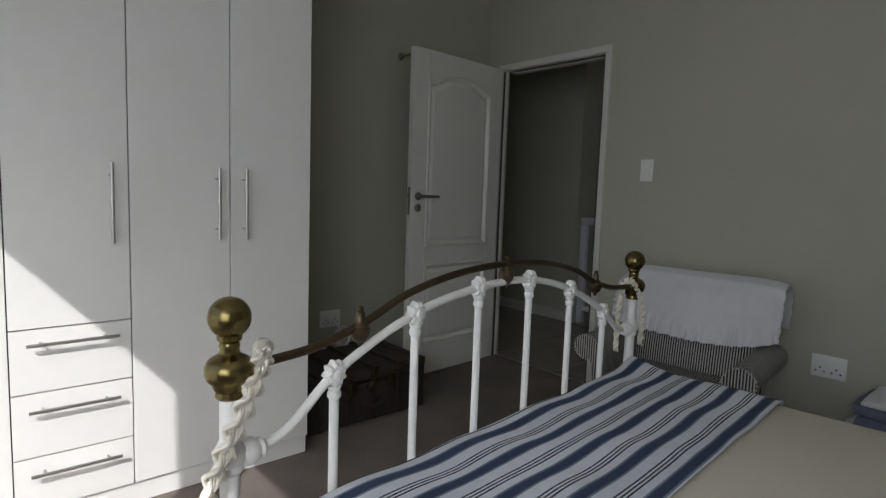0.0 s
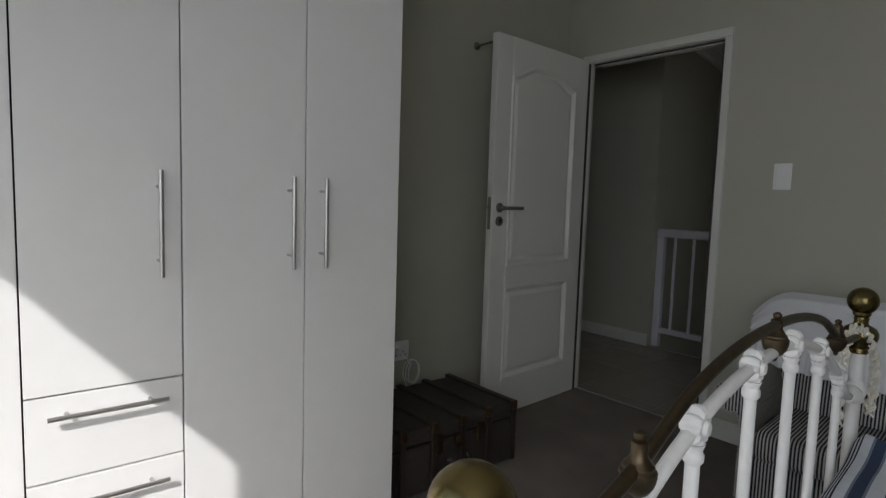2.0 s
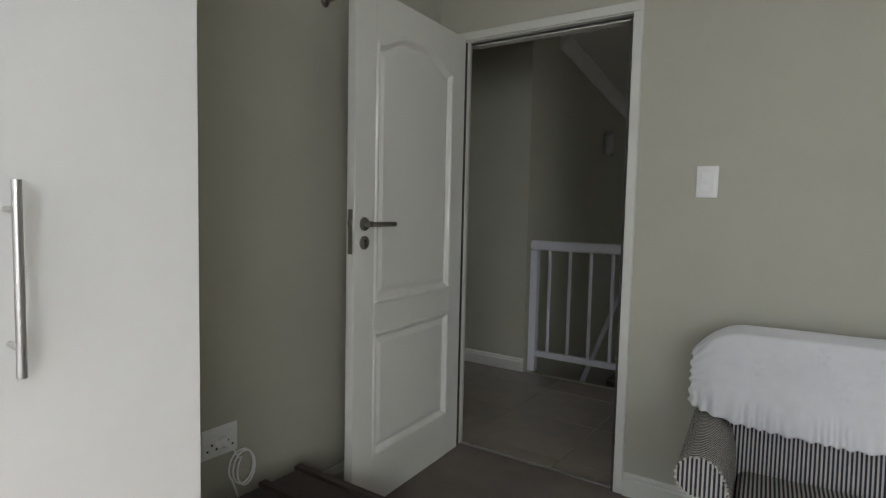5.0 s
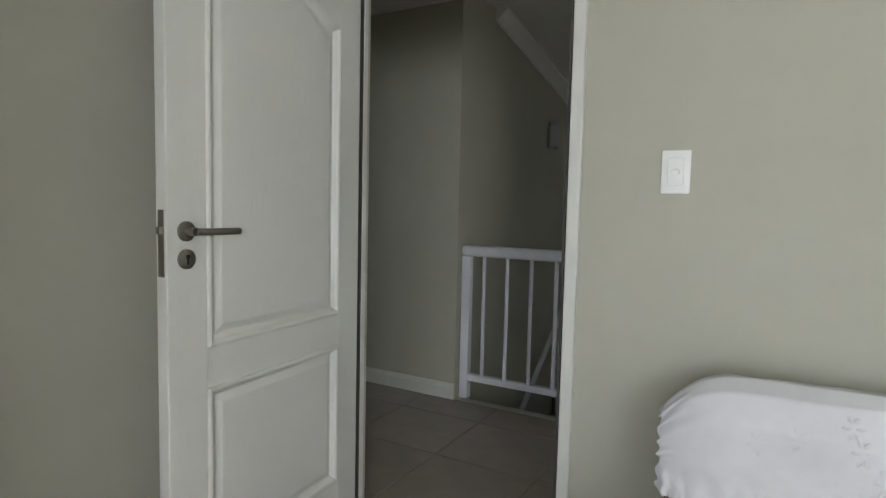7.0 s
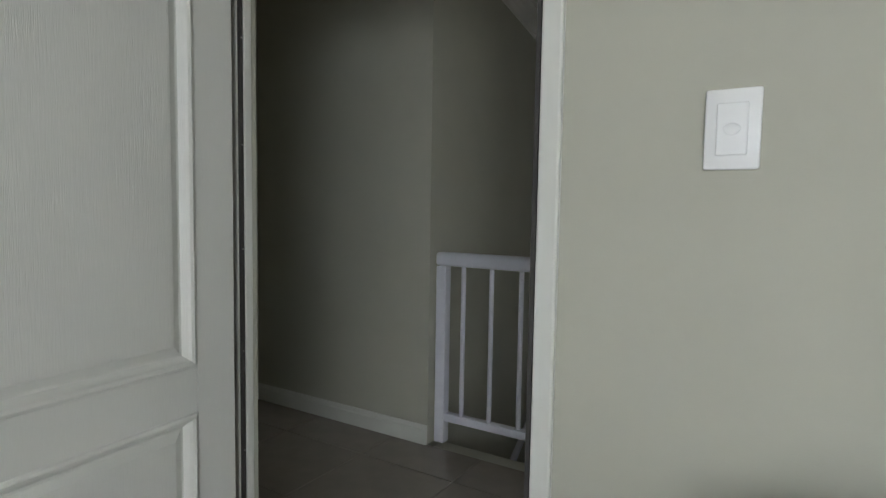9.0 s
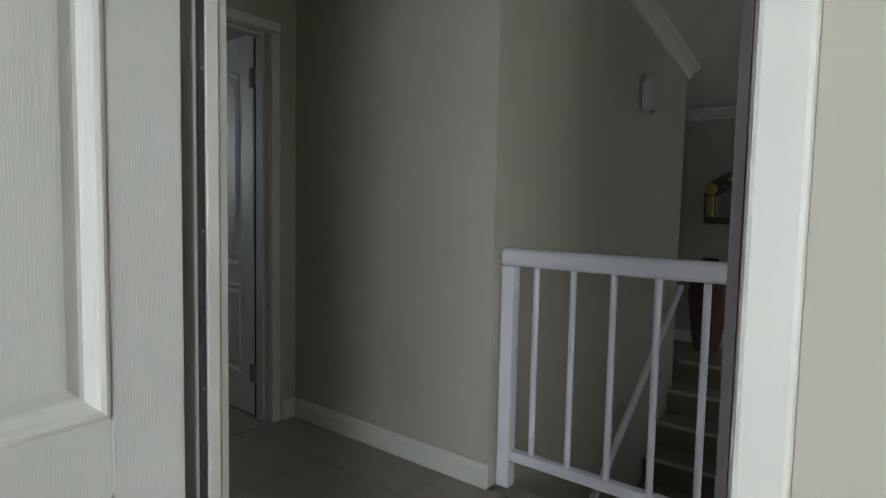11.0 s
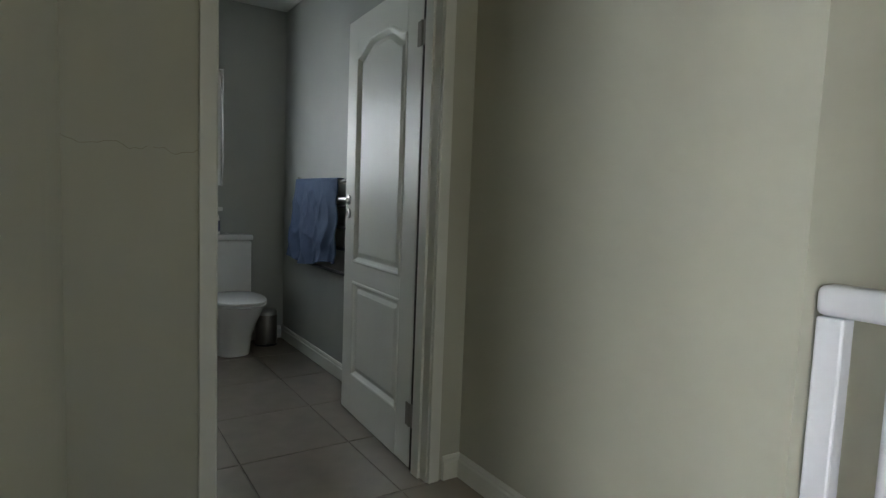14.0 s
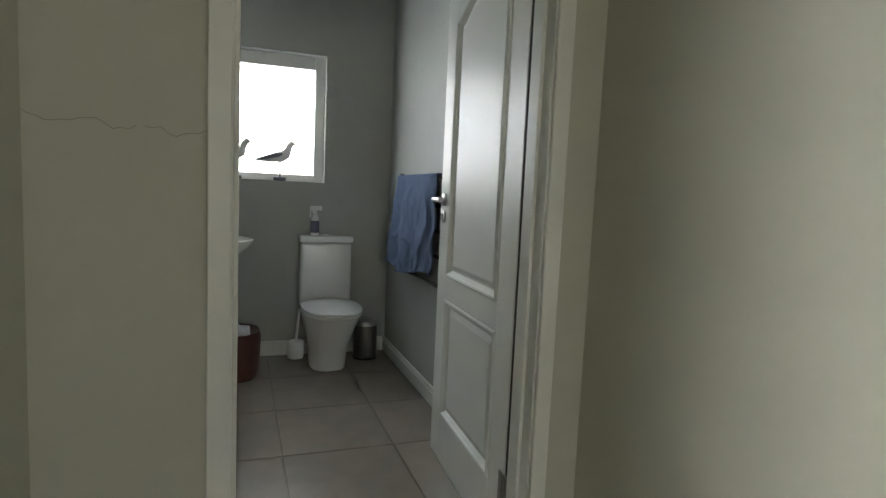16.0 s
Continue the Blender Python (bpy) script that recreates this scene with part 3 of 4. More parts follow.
for i in range(4):
    y1, y0 = seams[i], seams[i + 1]
    drawers = i == 2
    w = thing("wardrobe_unit", "white melamine wardrobe unit with three drawers and steel bar handles" if drawers else "white melamine full-height wardrobe unit with a steel bar handle", "wardrobe", group="built-in wardrobe units")
    part("carcass", box((-0.198, y0 + 0.0006, 0.08), (FX - 0.021, y1 - 0.0006, 2.6)), MELAMINE, w)
    part("plinth", box((-0.15, y0, 0.002), (FX - 0.012, y1 - (0.004 if i == 0 else 0), 0.078)), MELAMINE, w, "white kickboard")
    zlo = 0.702 if drawers else 0.084
    d = part("door", box((FX - 0.018, y0 + 0.002, zlo), (FX, y1 - 0.002, 2.598), 0.0012), MELAMINE, w)
    hy = {0: -2.13, 1: -2.235, 2: -2.594, 3: -3.19}[i]
    bar_handle(d, (FX + 0.042, hy, 0.978), (FX + 0.042, hy, 1.252), (0.042, 0, 0))
    # dark backing strip paints the shade seen through the door seams
    part("gap", box((FX - 0.0205, y0 - 0.0015, 0.08), (FX - 0.0185, y1 + 0.0015 if i else y1, 2.599)), EDGE, w)
    if drawers:
        for za, zb, zh in ((0.487, 0.697, 0.652), (0.268, 0.482, 0.43), (0.084, 0.263, 0.213)):
            f = part("drawer_front", box((FX - 0.018, y0 + 0.002, za), (FX + (0.002 if za < 0.48 and za > 0.2 else 0), y1 - 0.002, zb), 0.0012), MELAMINE, w)
            bar_handle(f, (FX + 0.032, y0 + 0.045, zh), (FX + 0.032, y1 - 0.045, zh), (0.032, 0, 0), 0.006)

# ---- travel trunk ----
tr = thing("travel_trunk", "old dark brown travel trunk with wooden battens on carpet", "trunk", pose(0.0, 0, 0))
TX0, TX1, TY0, TY1, TZ = -0.03, 0.445, -1.76, -1.05, 0.275
part("body", box((TX0, TY0, 0.004), (TX1, TY1, TZ - 0.07), 0.012), LEATHER, tr)
part("lid", box((TX0, TY0, TZ - 0.067), (TX1, TY1, TZ), 0.02, seg=3), LEATHER, tr)
for k in range(5):
    y = TY1 - 0.03 - k * 0.155
    part("batten", boxes(((TX0, y - 0.016, TZ - 0.004), (TX1 + 0.004, y + 0.016, TZ + 0.012)), ((TX1 - 0.004, y - 0.014, 0.01), (TX1 + 0.012, y + 0.014, TZ - 0.004)), bevel=0.004), RIB, tr, "worn wooden batten")
    part("corner_cap", box((TX1 - 0.006, y - 0.017, TZ - 0.03), (TX1 + 0.015, y + 0.017, TZ + 0.014), 0.006), BRASS_DARK, tr, "tarnished metal cap")
for y in (-1.29, -1.52):
    part("clasp", box((TX1, y - 0.018, TZ - 0.12), (TX1 + 0.016, y + 0.018, TZ - 0.04), 0.004), BRASS_DARK, tr, "brass clasp")
part("lock", lathe([(0.03, 0), (0.03, 0.008), (0.018, 0.012), (0.01, 0.018)]), BRASS_DARK, tr, "tarnished brass lock", True).matrix_basis = pose(TX1, -1.405, TZ - 0.09, 0, 90, 0)
part("carry_handle", tube([(TX1, -1.46, 0.11), (TX1 + 0.03, -1.45, 0.10), (TX1 + 0.035, -1.405, 0.09), (TX1 + 0.03, -1.36, 0.10), (TX1, -1.35, 0.11)], 0.009, 8), RIB, tr, "leather carrying handle", True)


# ---- switches and sockets ----
def plate(name, label, cat, m, w, h):
    root = thing(name, label, cat, m)
    part("faceplate", box((-w / 2, -0.009, -h / 2), (w / 2, -0.0003, h / 2), 0.004), PLASTIC, root, "", True)
    return root


sw = plate("light_switch", "white single rocker light switch on the taupe wall", "switch", pose(1.104, 0, 1.353), 0.079, 0.124)
part("rocker", box((-0.022, -0.0125, -0.04), (0.022, -0.009, 0.04), 0.002), PLASTIC, sw)
r = part("button", lathe([(0.011, 0), (0.011, 0.003), (0.008, 0.0045)], sx=1.1, sy=0.8), PLASTIC, sw, "", True)
r.matrix_basis = pose(0, -0.0125, 0.0, 90, 0, 0)


def socket(m, cable):
    so = plate("double_socket", "white double wall socket with two switches" if not cable else "white wall socket with a coiled white cable", "socket", m, 0.14, 0.105)
    for sx in (-0.032, 0.032):
        part("rocker", box((sx - 0.011, -0.0125, 0.014), (sx + 0.011, -0.009, 0.034), 0.002), PLASTIC, so)
        bm = bmesh.new()
        for dx, dz in ((0, -0.006), (-0.017, -0.024), (0.017, -0.024)):
            tube([(sx + dx, -0.0085, dz), (sx + dx, -0.0096, dz)], 0.0042, 10, bm)
        part("pin_holes", bm, BLACK, so)
    return so


socket(pose(2.072, 0, 0.455), False)
socket(pose(-0.2, -1.285, 0.40, 0, 0, 90), True)
cb = thing("cable", "white coiled plug cable hanging by the wall socket", "cable")
lead = [(-0.165, -1.285, 0.40), (-0.14, -1.27, 0.385), (-0.145, -1.245, 0.34)]
for i in range(33):
    a = 2 * math.pi * i / 14 + 2.2
    lead.append((-0.15 - 0.0012 * i, -1.205 + (0.038 + 0.0004 * i) * math.cos(a), 0.285 + 0.062 * math.sin(a)))
lead += [(-0.185, -1.20, 0.12), (-0.17, -1.19, 0.02), (-0.13, -1.17, 0.006)]
part("lead", tube(lead, 0.0034, 8), PLASTIC, cb, "", True)
part("plug", box((-0.193, -1.305, 0.383), (-0.165, -1.268, 0.418), 0.008), PLASTIC, cb, "white plug")

# ---- bed ----
BED = Matrix(((0.996, 0.089, 0, 1.758), (0.089, -0.996, 0, -1.20), (0, 0, 1, 0), (0, 0, 0, 1)))
# local x runs along the bed from the foot, local y along the footboard; the frame is turned with it
BROT = math.degrees(math.atan2(0.089, 0.996))
W = 1.48


def B(v, u, z):
    """A place on the bed: v along it, u across it from the far post."""
    return Vector((v, -u, z))


bed_m = pose(1.758, -1.20, 0, 0, 0, BROT)
bed = thing("bedstead", "white enamelled iron bedstead with aged brass rail and ball finials", "bed", bed_m)


def post(u):
    p = part("post", tube([B(0, u, 0.0), B(0, u, 0.845)], 0.0165, 16), BEDPAINT, bed, "white enamelled post", True)
    part("castor_cup", lathe([(0.024, 0), (0.024, 0.03), (0.018, 0.045)], at=B(0, u, 0)), BEDPAINT, p, "", True)
    part("joint", lathe([(0.018, -0.03), (0.023, -0.024), (0.021, -0.014), (0.026, -0.006), (0.026, 0.012), (0.021, 0.02), (0.017, 0.03)], at=B(0, u, 0.737)), BEDPAINT, p, "", True)
    prof = [(0.019, -0.102), (0.023, -0.098), (0.022, -0.089), (0.026, -0.085), (0.028, -0.077), (0.037, -0.069), (0.0405, -0.058), (0.040, -0.047), (0.034, -0.036), (0.026, -0.031),
            (0.022, -0.029), (0.0165, -0.025), (0.0155, -0.017), (0.017, -0.012), (0.0155, -0.007), (0.020, -0.002), (0.020, 0.0)]
    ball = [(0.035 * math.sin(a), 0.034 - 0.035 * math.cos(a)) for a in [0.62 + (math.pi - 0.62) * i / 14 for i in range(15)]]
    part("finial", lathe(prof + ball, 32, at=B(0, u, 0.94)), BRASS, bed, "aged brass ball finial", True)


for u in (0.0, W):
    post(u)


def smooth_curve(keys, n):
    out = []
    for i in range(n + 1):
        s = keys[0][0] + (keys[-1][0] - keys[0][0]) * i / n
        for (a, za), (b, zb), k in zip(keys, keys[1:], range(len(keys))):
            if a - 1e-9 <= s <= b + 1e-9:
                pa, pb = keys[max(k - 1, 0)], keys[min(k + 2, len(keys) - 1)]
                ma = (zb - pa[1]) / (b - pa[0]) * (b - a)
                mb = (pb[1] - za) / (pb[0] - a) * (b - a)
                q = (s - a) / (b - a)
                out.append((s, (2 * q**3 - 3 * q * q + 1) * za + (q**3 - 2 * q * q + q) * ma + (3 * q * q - 2 * q**3) * zb + (q**3 - q * q) * mb))
                break
    return out


white = [(0.0, 0.735), (0.10, 0.745), (0.21, 0.82), (0.422, 0.915), (0.634, 0.962), (0.846, 0.962), (1.058, 0.925), (1.27, 0.835), (1.38, 0.748), (1.48, 0.735)]
brass = [(0.0, 0.885), (0.08, 0.888), (0.17, 0.896), (0.28, 0.925), (0.40, 0.972), (0.56, 1.003), (0.74, 1.013), (0.92, 1.003), (1.08, 0.972), (1.20, 0.925), (1.31, 0.896), (1.40, 0.888), (1.48, 0.885)]
part("arch_rail", tube([B(0, u, z) for u, z in smooth_curve(white, 60)], 0.0095, 10), BEDPAINT, bed, "white arched rail", True)
part("brass_rail", tube([B(0, u, z) for u, z in smooth_curve(brass, 60)], 0.0085, 10), BRASS_DARK, bed, "tarnished brass arched rail", True)
for u, sg in ((0.0, 1), (W, -1)):
    bm = lathe([(0.012, 0.012), (0.021, 0.02), (0.0245, 0.031), (0.0235, 0.042), (0.017, 0.05), (0.019, 0.056), (0.012, 0.064)], 18)
    part("rail_boss", bm, BEDPAINT, bed, "", True).matrix_basis = pose(0, -u, 0.735, 90 * sg, 0, 0)
wz = dict((round(u, 3), z) for u, z in white)
for u in (0.21, 0.422, 0.634, 0.846, 1.058, 1.27):
    part("spindle", tube([B(0, u, 0.30), B(0, u, wz[u])], 0.0095, 12), BEDPAINT, bed, "white iron spindle", True)
    # one cast boss, its rim lobed like petals
    loops = []
    for v, r in ((-0.019, 0.004), (-0.018, 0.008), (-0.013, 0.0105), (-0.013, 0.017), (-0.007, 0.0225), (0.0, 0.0235), (0.007, 0.0225), (0.013, 0.017), (0.013, 0.0105), (0.018, 0.008), (0.019, 0.004)):
        lobe = 0.0 if r < 0.011 else 0.14
        loops.append([B(v, u + r * (1 + lobe * math.cos(9 * 2 * math.pi * k / 72)) * math.cos(2 * math.pi * k / 72), wz[u] + 1.08 * r * (1 + lobe * math.cos(9 * 2 * math.pi * k / 72)) * math.sin(2 * math.pi * k / 72)) for k in range(72)])
    bm = loft(loops)
    part("collar", lathe([(0.010, -0.05), (0.0135, -0.045), (0.0135, -0.037), (0.011, -0.032), (0.0145, -0.022)], 14, at=B(0, u, wz[u])), BEDPAINT, bed, "", True)
    part("rosette", bm, BEDPAINT, bed, "cast white flower boss", True)
for u, z in ((0.27, 0.94), (0.74, 1.013), (1.21, 0.94)):
    part("drop_finial", lathe([(0.002, -0.062), (0.005, -0.058), (0.005, -0.054), (0.012, -0.049), (0.018, -0.040), (0.0205, -0.030), (0.0205, -0.024), (0.0175, -0.021), (0.0175, -0.018), (0.013, -0.013), (0.009, -0.006), (0.0095, 0.008), (0.005, 0.010), (0.007, 0.014), (0.0065, 0.018), (0.002, 0.021)], 16, at=B(0, u, z)), BRASS_DARK, bed, "small brass acorn ornament", True)
part("lower_rail", tube([B(0, 0, 0.31), B(0, W, 0.31)], 0.011, 10), BEDPAINT, bed, "", True)
for u in (0.03, W - 0.03):
    part("side_rail", box((0.0, -u - 0.012, 0.28), (1.98, -u + 0.012, 0.34), 0.003), BEDPAINT, bed)
for u in (0.0, W):
    part("head_post", tube([B(1.98, u, 0), B(1.98, u, 1.2)], 0.0165, 12), BEDPAINT, bed, "", True)
part("head_rail", tube([B(1.98, 0, 1.1), B(1.98, W, 1.1)], 0.0115, 10), BEDPAINT, bed, "", True)

mat_root = thing("mattress", "thick mattress under a smooth cream bedspread", "mattress", bed_m)
part("base", box((0.035, -W + 0.05, 0.342), (1.96, -0.05, 0.42), 0.01), SHEET, mat_root)
part("bedspread", box((0.03, -W + 0.04, 0.40), (1.965, -0.035, 0.612), 0.045, seg=4), SHEET, mat_root, "cream cotton bedspread", True)


def blanket_at(a, b):
    """a runs along the bed, b across it and down both sides."""
    v = 0.018 + 0.475 * a
    length = W + 0.30
    s = -0.15 + length * b
    drop = 0.0
    u = s
    edge0, edge1 = 0.025, W - 0.028
    if s < edge0:
        drop, u = edge0 - s, edge0 - 0.008
    elif s > edge1:
        drop, u = s - edge1, edge1 + 0.008
    z = 0.624 - drop
    if drop == 0:
        near = min(u - edge0, edge1 - u)
        z -= 0.02 * max(0, 1 - near / 0.05) ** 2
        z += 0.004 * math.sin(u * 21 + v * 9) * math.sin(v * 14) + 0.003 * noise.noise((u * 9, v * 9, 0))
        z += 0.03 * math.exp(-((u - 0.05) / 0.10) ** 2 - (a / 0.18) ** 2)
    if a < 0.05:
        z -= 0.03 * (1 - a / 0.05)
    wob = 0.004 * math.sin(b * 9) * a
    return B(v + wob, u + 0.006 * noise.noise((u * 5, v * 7, 3)), z)


bk = sheet(blanket_at, 40, 110, 0.006, lambda a, b: (0.475 * a + 0.004 * math.sin(b * 9), 1.78 * b))
bo = part("blanket", bk, BLANKET, None, "", False)
bo.matrix_world = bed_m
tagged(bo, "blue and white striped woven blanket folded across the bed foot", "blanket")


def braid(name, label, path, turns, strand=0.0085, spread=0.010, n=170):
    """A three-strand plait of cord along a path of places on the bed."""
    root = thing(name, label, "rope", bed_m)
    pts = [Vector(p) for p in path]

    def at(s):
        f = s * (len(pts) - 1)
        i = min(int(f), len(pts) - 2)
        q = f - i
        p0, p1, p2, p3 = pts[max(i - 1, 0)], pts[i], pts[i + 1], pts[min(i + 2, len(pts) - 1)]
        return 0.5 * (2 * p1 + (p2 - p0) * q + (2 * p0 - 5 * p1 + 4 * p2 - p3) * q * q + (3 * p1 - p0 - 3 * p2 + p3) * q**3)
    for k in range(3):
        # each strand of the plait is three thin cords side by side
        for j in (-1, 0, 1):
            line = []
            for i in range(n + 1):
                s = i / n
                d = (at(min(s + 0.01, 1)) - at(max(s - 0.01, 0))).normalized()
                sd = d.cross(Vector((0.7, 0.5, 0.1))).normalized()
                out = sd.cross(d)
                ph = 2 * math.pi * (turns * s + k / 3)
                line.append(at(s) + sd * (spread * 1.25 * math.sin(ph) + j * strand * 1.1) + out * (spread * 0.75 * math.sin(2 * ph) + 0.3 * strand * abs(j)) + d * j * strand * 0.9 * math.cos(ph))
            part("cord", tube(line, strand * 0.62, 7), ROPE, root, "", True)


braid("rope_plait", "plaited off-white cotton rope tied round the bed post", [B(-0.016, 1.42, 0.87), B(-0.004, 1.42, 0.905), B(0.014, 1.43, 0.90), B(0.026, 1.455, 0.855), B(0.031, 1.485, 0.80), B(0.031, 1.512, 0.745), B(0.022, 1.535, 0.68), B(0.014, 1.545, 0.60), B(0.01, 1.54, 0.52)], 4.5, 0.0068, 0.0115)
braid("rope_plait", "plaited off-white cotton rope looped over the bed rail", [B(0.0, 0.035, 0.905), B(-0.016, 0.04, 0.89), B(-0.022, 0.055, 0.82), B(-0.022, 0.06, 0.74), B(-0.02, 0.065, 0.66)], 3.5, 0.0048, 0.0075)
braid("rope_plait", "plaited off-white cotton rope looped over the bed rail", [B(0.0, 0.035, 0.905), B(0.02, 0.03, 0.89), B(0.034, 0.0, 0.83), B(0.036, -0.012, 0.76), B(0.03, -0.015, 0.68)], 3.5, 0.0048, 0.0075)

# ---- bedside pile ----
bx = thing("bedside_stool", "low stool beside the bed under a pile of cloths", "stool", pose(2.42, -0.28, 0))
part("seat", box((-0.19, -0.17, 0.28), (0.19, 0.17, 0.31), 0.006), CARVED, bx)
for sx in (-0.16, 0.16):
    for sy in (-0.14, 0.14):
        part("leg", box((sx - 0.015, sy - 0.015, 0), (sx + 0.015, sy + 0.015, 0.28), 0.003), CARVED, bx)
random.seed(3)
zz = 0.311
for i, (mt, lb) in enumerate(((LINEN, "folded white cloth at the bottom"), (FABRICGREY, "folded slate-blue cloth in the pile"), (FABRICGREY, "folded slate-blue cloth in the pile"), (LINEN, "crumpled grey-white cloth with a fringe"))):
    h = (0.03, 0.05, 0.045, 0.022)[i]
    bm = box((-0.18 + 0.02 * (i % 2), -0.15, 0), (0.18, 0.15, h), 0.009, seg=2)
    bmesh.ops.subdivide_edges(bm, edges=bm.edges[:], cuts=3)
    for v in bm.verts:
        v.co += Vector((noise.noise(v.co * 14 + Vector((i, 0, 0))), noise.noise(v.co * 14 + Vector((0, i, 5))), 0)) * 0.016
    ob = part("folded_cloth", bm, mt, None, "", True)
    ob.matrix_world = pose(2.42 + 0.01 * i, -0.28, zz, 0, 0, random.uniform(-8, 8))
    tagged(ob, lb, "cloth", "pile of cloths")
    zz += h + 0.001

# ---- armchair ----
AM = pose(1.545, -0.155, 0, 0, 0, 5)
ch = thing("armchair", "scroll-arm armchair in navy and cream ticking stripe", "armchair", AM)


def cushion(a, b, bevel, u, v, seg=4):
    bm = box(a, b, bevel, seg=seg)
    return project_uv(bm, u, v)


part("base", cushion((-0.305, -0.50, 0.07), (0.305, -0.02, 0.25), 0.02, 0, 2), TICKING, ch, "", True)
part("seat_cushion", cushion((-0.258, -0.55, 0.252), (0.258, -0.12, 0.37), 0.035, 0, 1), TICKING, ch, "plump striped seat cushion", True)


def back_at(w):
    # side profile of the leaning, rolled back
    pts = [(-0.165, 0.28), (-0.15, 0.45), (-0.125, 0.62), (-0.115, 0.72), (-0.13, 0.78), (-0.12, 0.835), (-0.07, 0.862), (-0.015, 0.855), (0.03, 0.82), (0.04, 0.76), (0.02, 0.68), (0.0, 0.45), (-0.01, 0.10), (-0.12, 0.10)]
    drop = 0.06 * max(0, (abs(w) - 0.24) / 0.1) ** 2
    return [(w, y, (z - drop * max(0, (z - 0.5) / 0.36)) * 0.945) for y, z in pts]


bk = loft([back_at(w) for w in (-0.34, -0.33, -0.3, -0.26, -0.15, 0, 0.15, 0.26, 0.3, 0.33, 0.34)])
lay = bk.loops.layers.uv.verify()
for f in bk.faces:
    for lp in f.loops:
        lp[lay].uv = (lp.vert.co.x, lp.vert.co.z)
part("backrest", bk, TICKING, ch, "", True)


def scroll(lift):
    """Section of an arm, inner side first: an upright that rolls outward into a scroll."""
    pts = [(0.26, 0.07), (0.26, 0.30), (0.262, 0.42 + lift), (0.278, 0.478 + lift)]
    pts += [(0.345 + 0.064 * math.cos(a), 0.468 + lift + 0.06 * math.sin(a)) for a in [2.6 - i * (4.5 / 16) for i in range(17)]]
    pts += [(0.312, 0.385 + lift), (0.306, 0.33), (0.308, 0.07)]
    return pts


for sx in (-1, 1):
    stations = [(-0.522, 0.0), (-0.514, 0.0), (-0.42, 0.004), (-0.3, 0.012), (-0.18, 0.02), (-0.06, 0.026)]
    bm = loft([[(sx * x, y, z) for x, z in scroll(lift)] for y, lift in stations])
    lay = bm.loops.layers.uv.verify()
    for f in bm.faces:
        front = len(f.verts) > 4
        for lp in f.loops:
            lp[lay].uv = (lp.vert.co.x, lp.vert.co.z) if front else (lp.vert.co.y, lp.vert.co.z)
    part("arm", bm, TICKING, ch, "rolled striped arm", True)
    edge = [Vector((sx * x, -0.524, z)) for x, z in scroll(0.0)]
    bm = bmesh.new()
    for p0, p1 in zip(edge, edge[1:]):
        nseg = max(1, round((p1 - p0).length / 0.012))
        for i in range(nseg):
            bmesh.ops.create_icosphere(bm, subdivisions=1, radius=0.0048, matrix=Matrix.Translation(p0.lerp(p1, i / nseg)))
    part("piping", bm, TICKING, ch, "dotted piping round the arm front", True)
for sx in (-0.29, 0.29):
    for y in (-0.46, -0.08):
        part("foot", lathe([(0.018, 0), (0.026, 0.05), (0.028, 0.07)], 12, at=(sx, y, 0)), CARVED, ch, "turned dark wooden foot", True)


# linen cover over the chair back
def cover_at(a, b):
    """a across the chair, b from the front hem over the top to the back hem."""
    w = -0.425 + 0.815 * a
    pts = [(-0.205, 0.585), (-0.18, 0.655), (-0.16, 0.72), (-0.155, 0.80), (-0.125, 0.862), (-0.07, 0.886), (-0.01, 0.876), (0.05, 0.83), (0.062, 0.74), (0.062, 0.64)]
    f = b * (len(pts) - 1)
    i = min(int(f), len(pts) - 2)
    q = f - i
    y = pts[i][0] * (1 - q) + pts[i + 1][0] * q
    z = pts[i][1] * (1 - q) + pts[i + 1][1] * q
    side = max(0, (abs(w) - 0.25) / 0.15)
    top = max(0, (z - 0.60) / 0.29)
    z -= (0.085 if w < 0 else 0.02) * side**2.2 * top
    y += (-0.06 - y) * 0.35 * side**2
    # gathered frill along the front hem and both side edges
    hem = max(0, 1 - b / 0.14)
    y -= hem * (0.010 + 0.011 * math.sin(w * 150 + 2 * math.sin(w * 31)))
    sr = max(0, (abs(w) - 0.345) / 0.055)
    gather = math.sin(b * 70 + 1.5 * math.sin(b * 23))
    x = w + (1 if w > 0 else -1) * sr * (0.003 * gather - 0.003)
    y += 0.004 * sr * math.sin(b * 70 + 1.2)
    y += 0.008 * noise.noise((w * 7, b * 6, 1)) + 0.004 * noise.noise((w * 17, b * 9, 4))
    z += 0.05 * hem_rise(w) * max(0, 1 - b / 0.45) - 0.035 * max(0, 1 - b / 0.45)
    return (x, y, z * 0.957)


def hem_rise(w):
    """The hem hangs lowest past the middle and climbs to the corners."""
    return ((w - 0.06) / 0.36) ** 2 * (0.45 if w < 0.06 else 1.3)


cv = part("chair_cover", sheet(cover_at, 190, 90, 0.003), LINEN)
cv.matrix_world = AM
tagged(cv, "white embroidered linen cover with ruffled edge draped over the chair back", "cover")
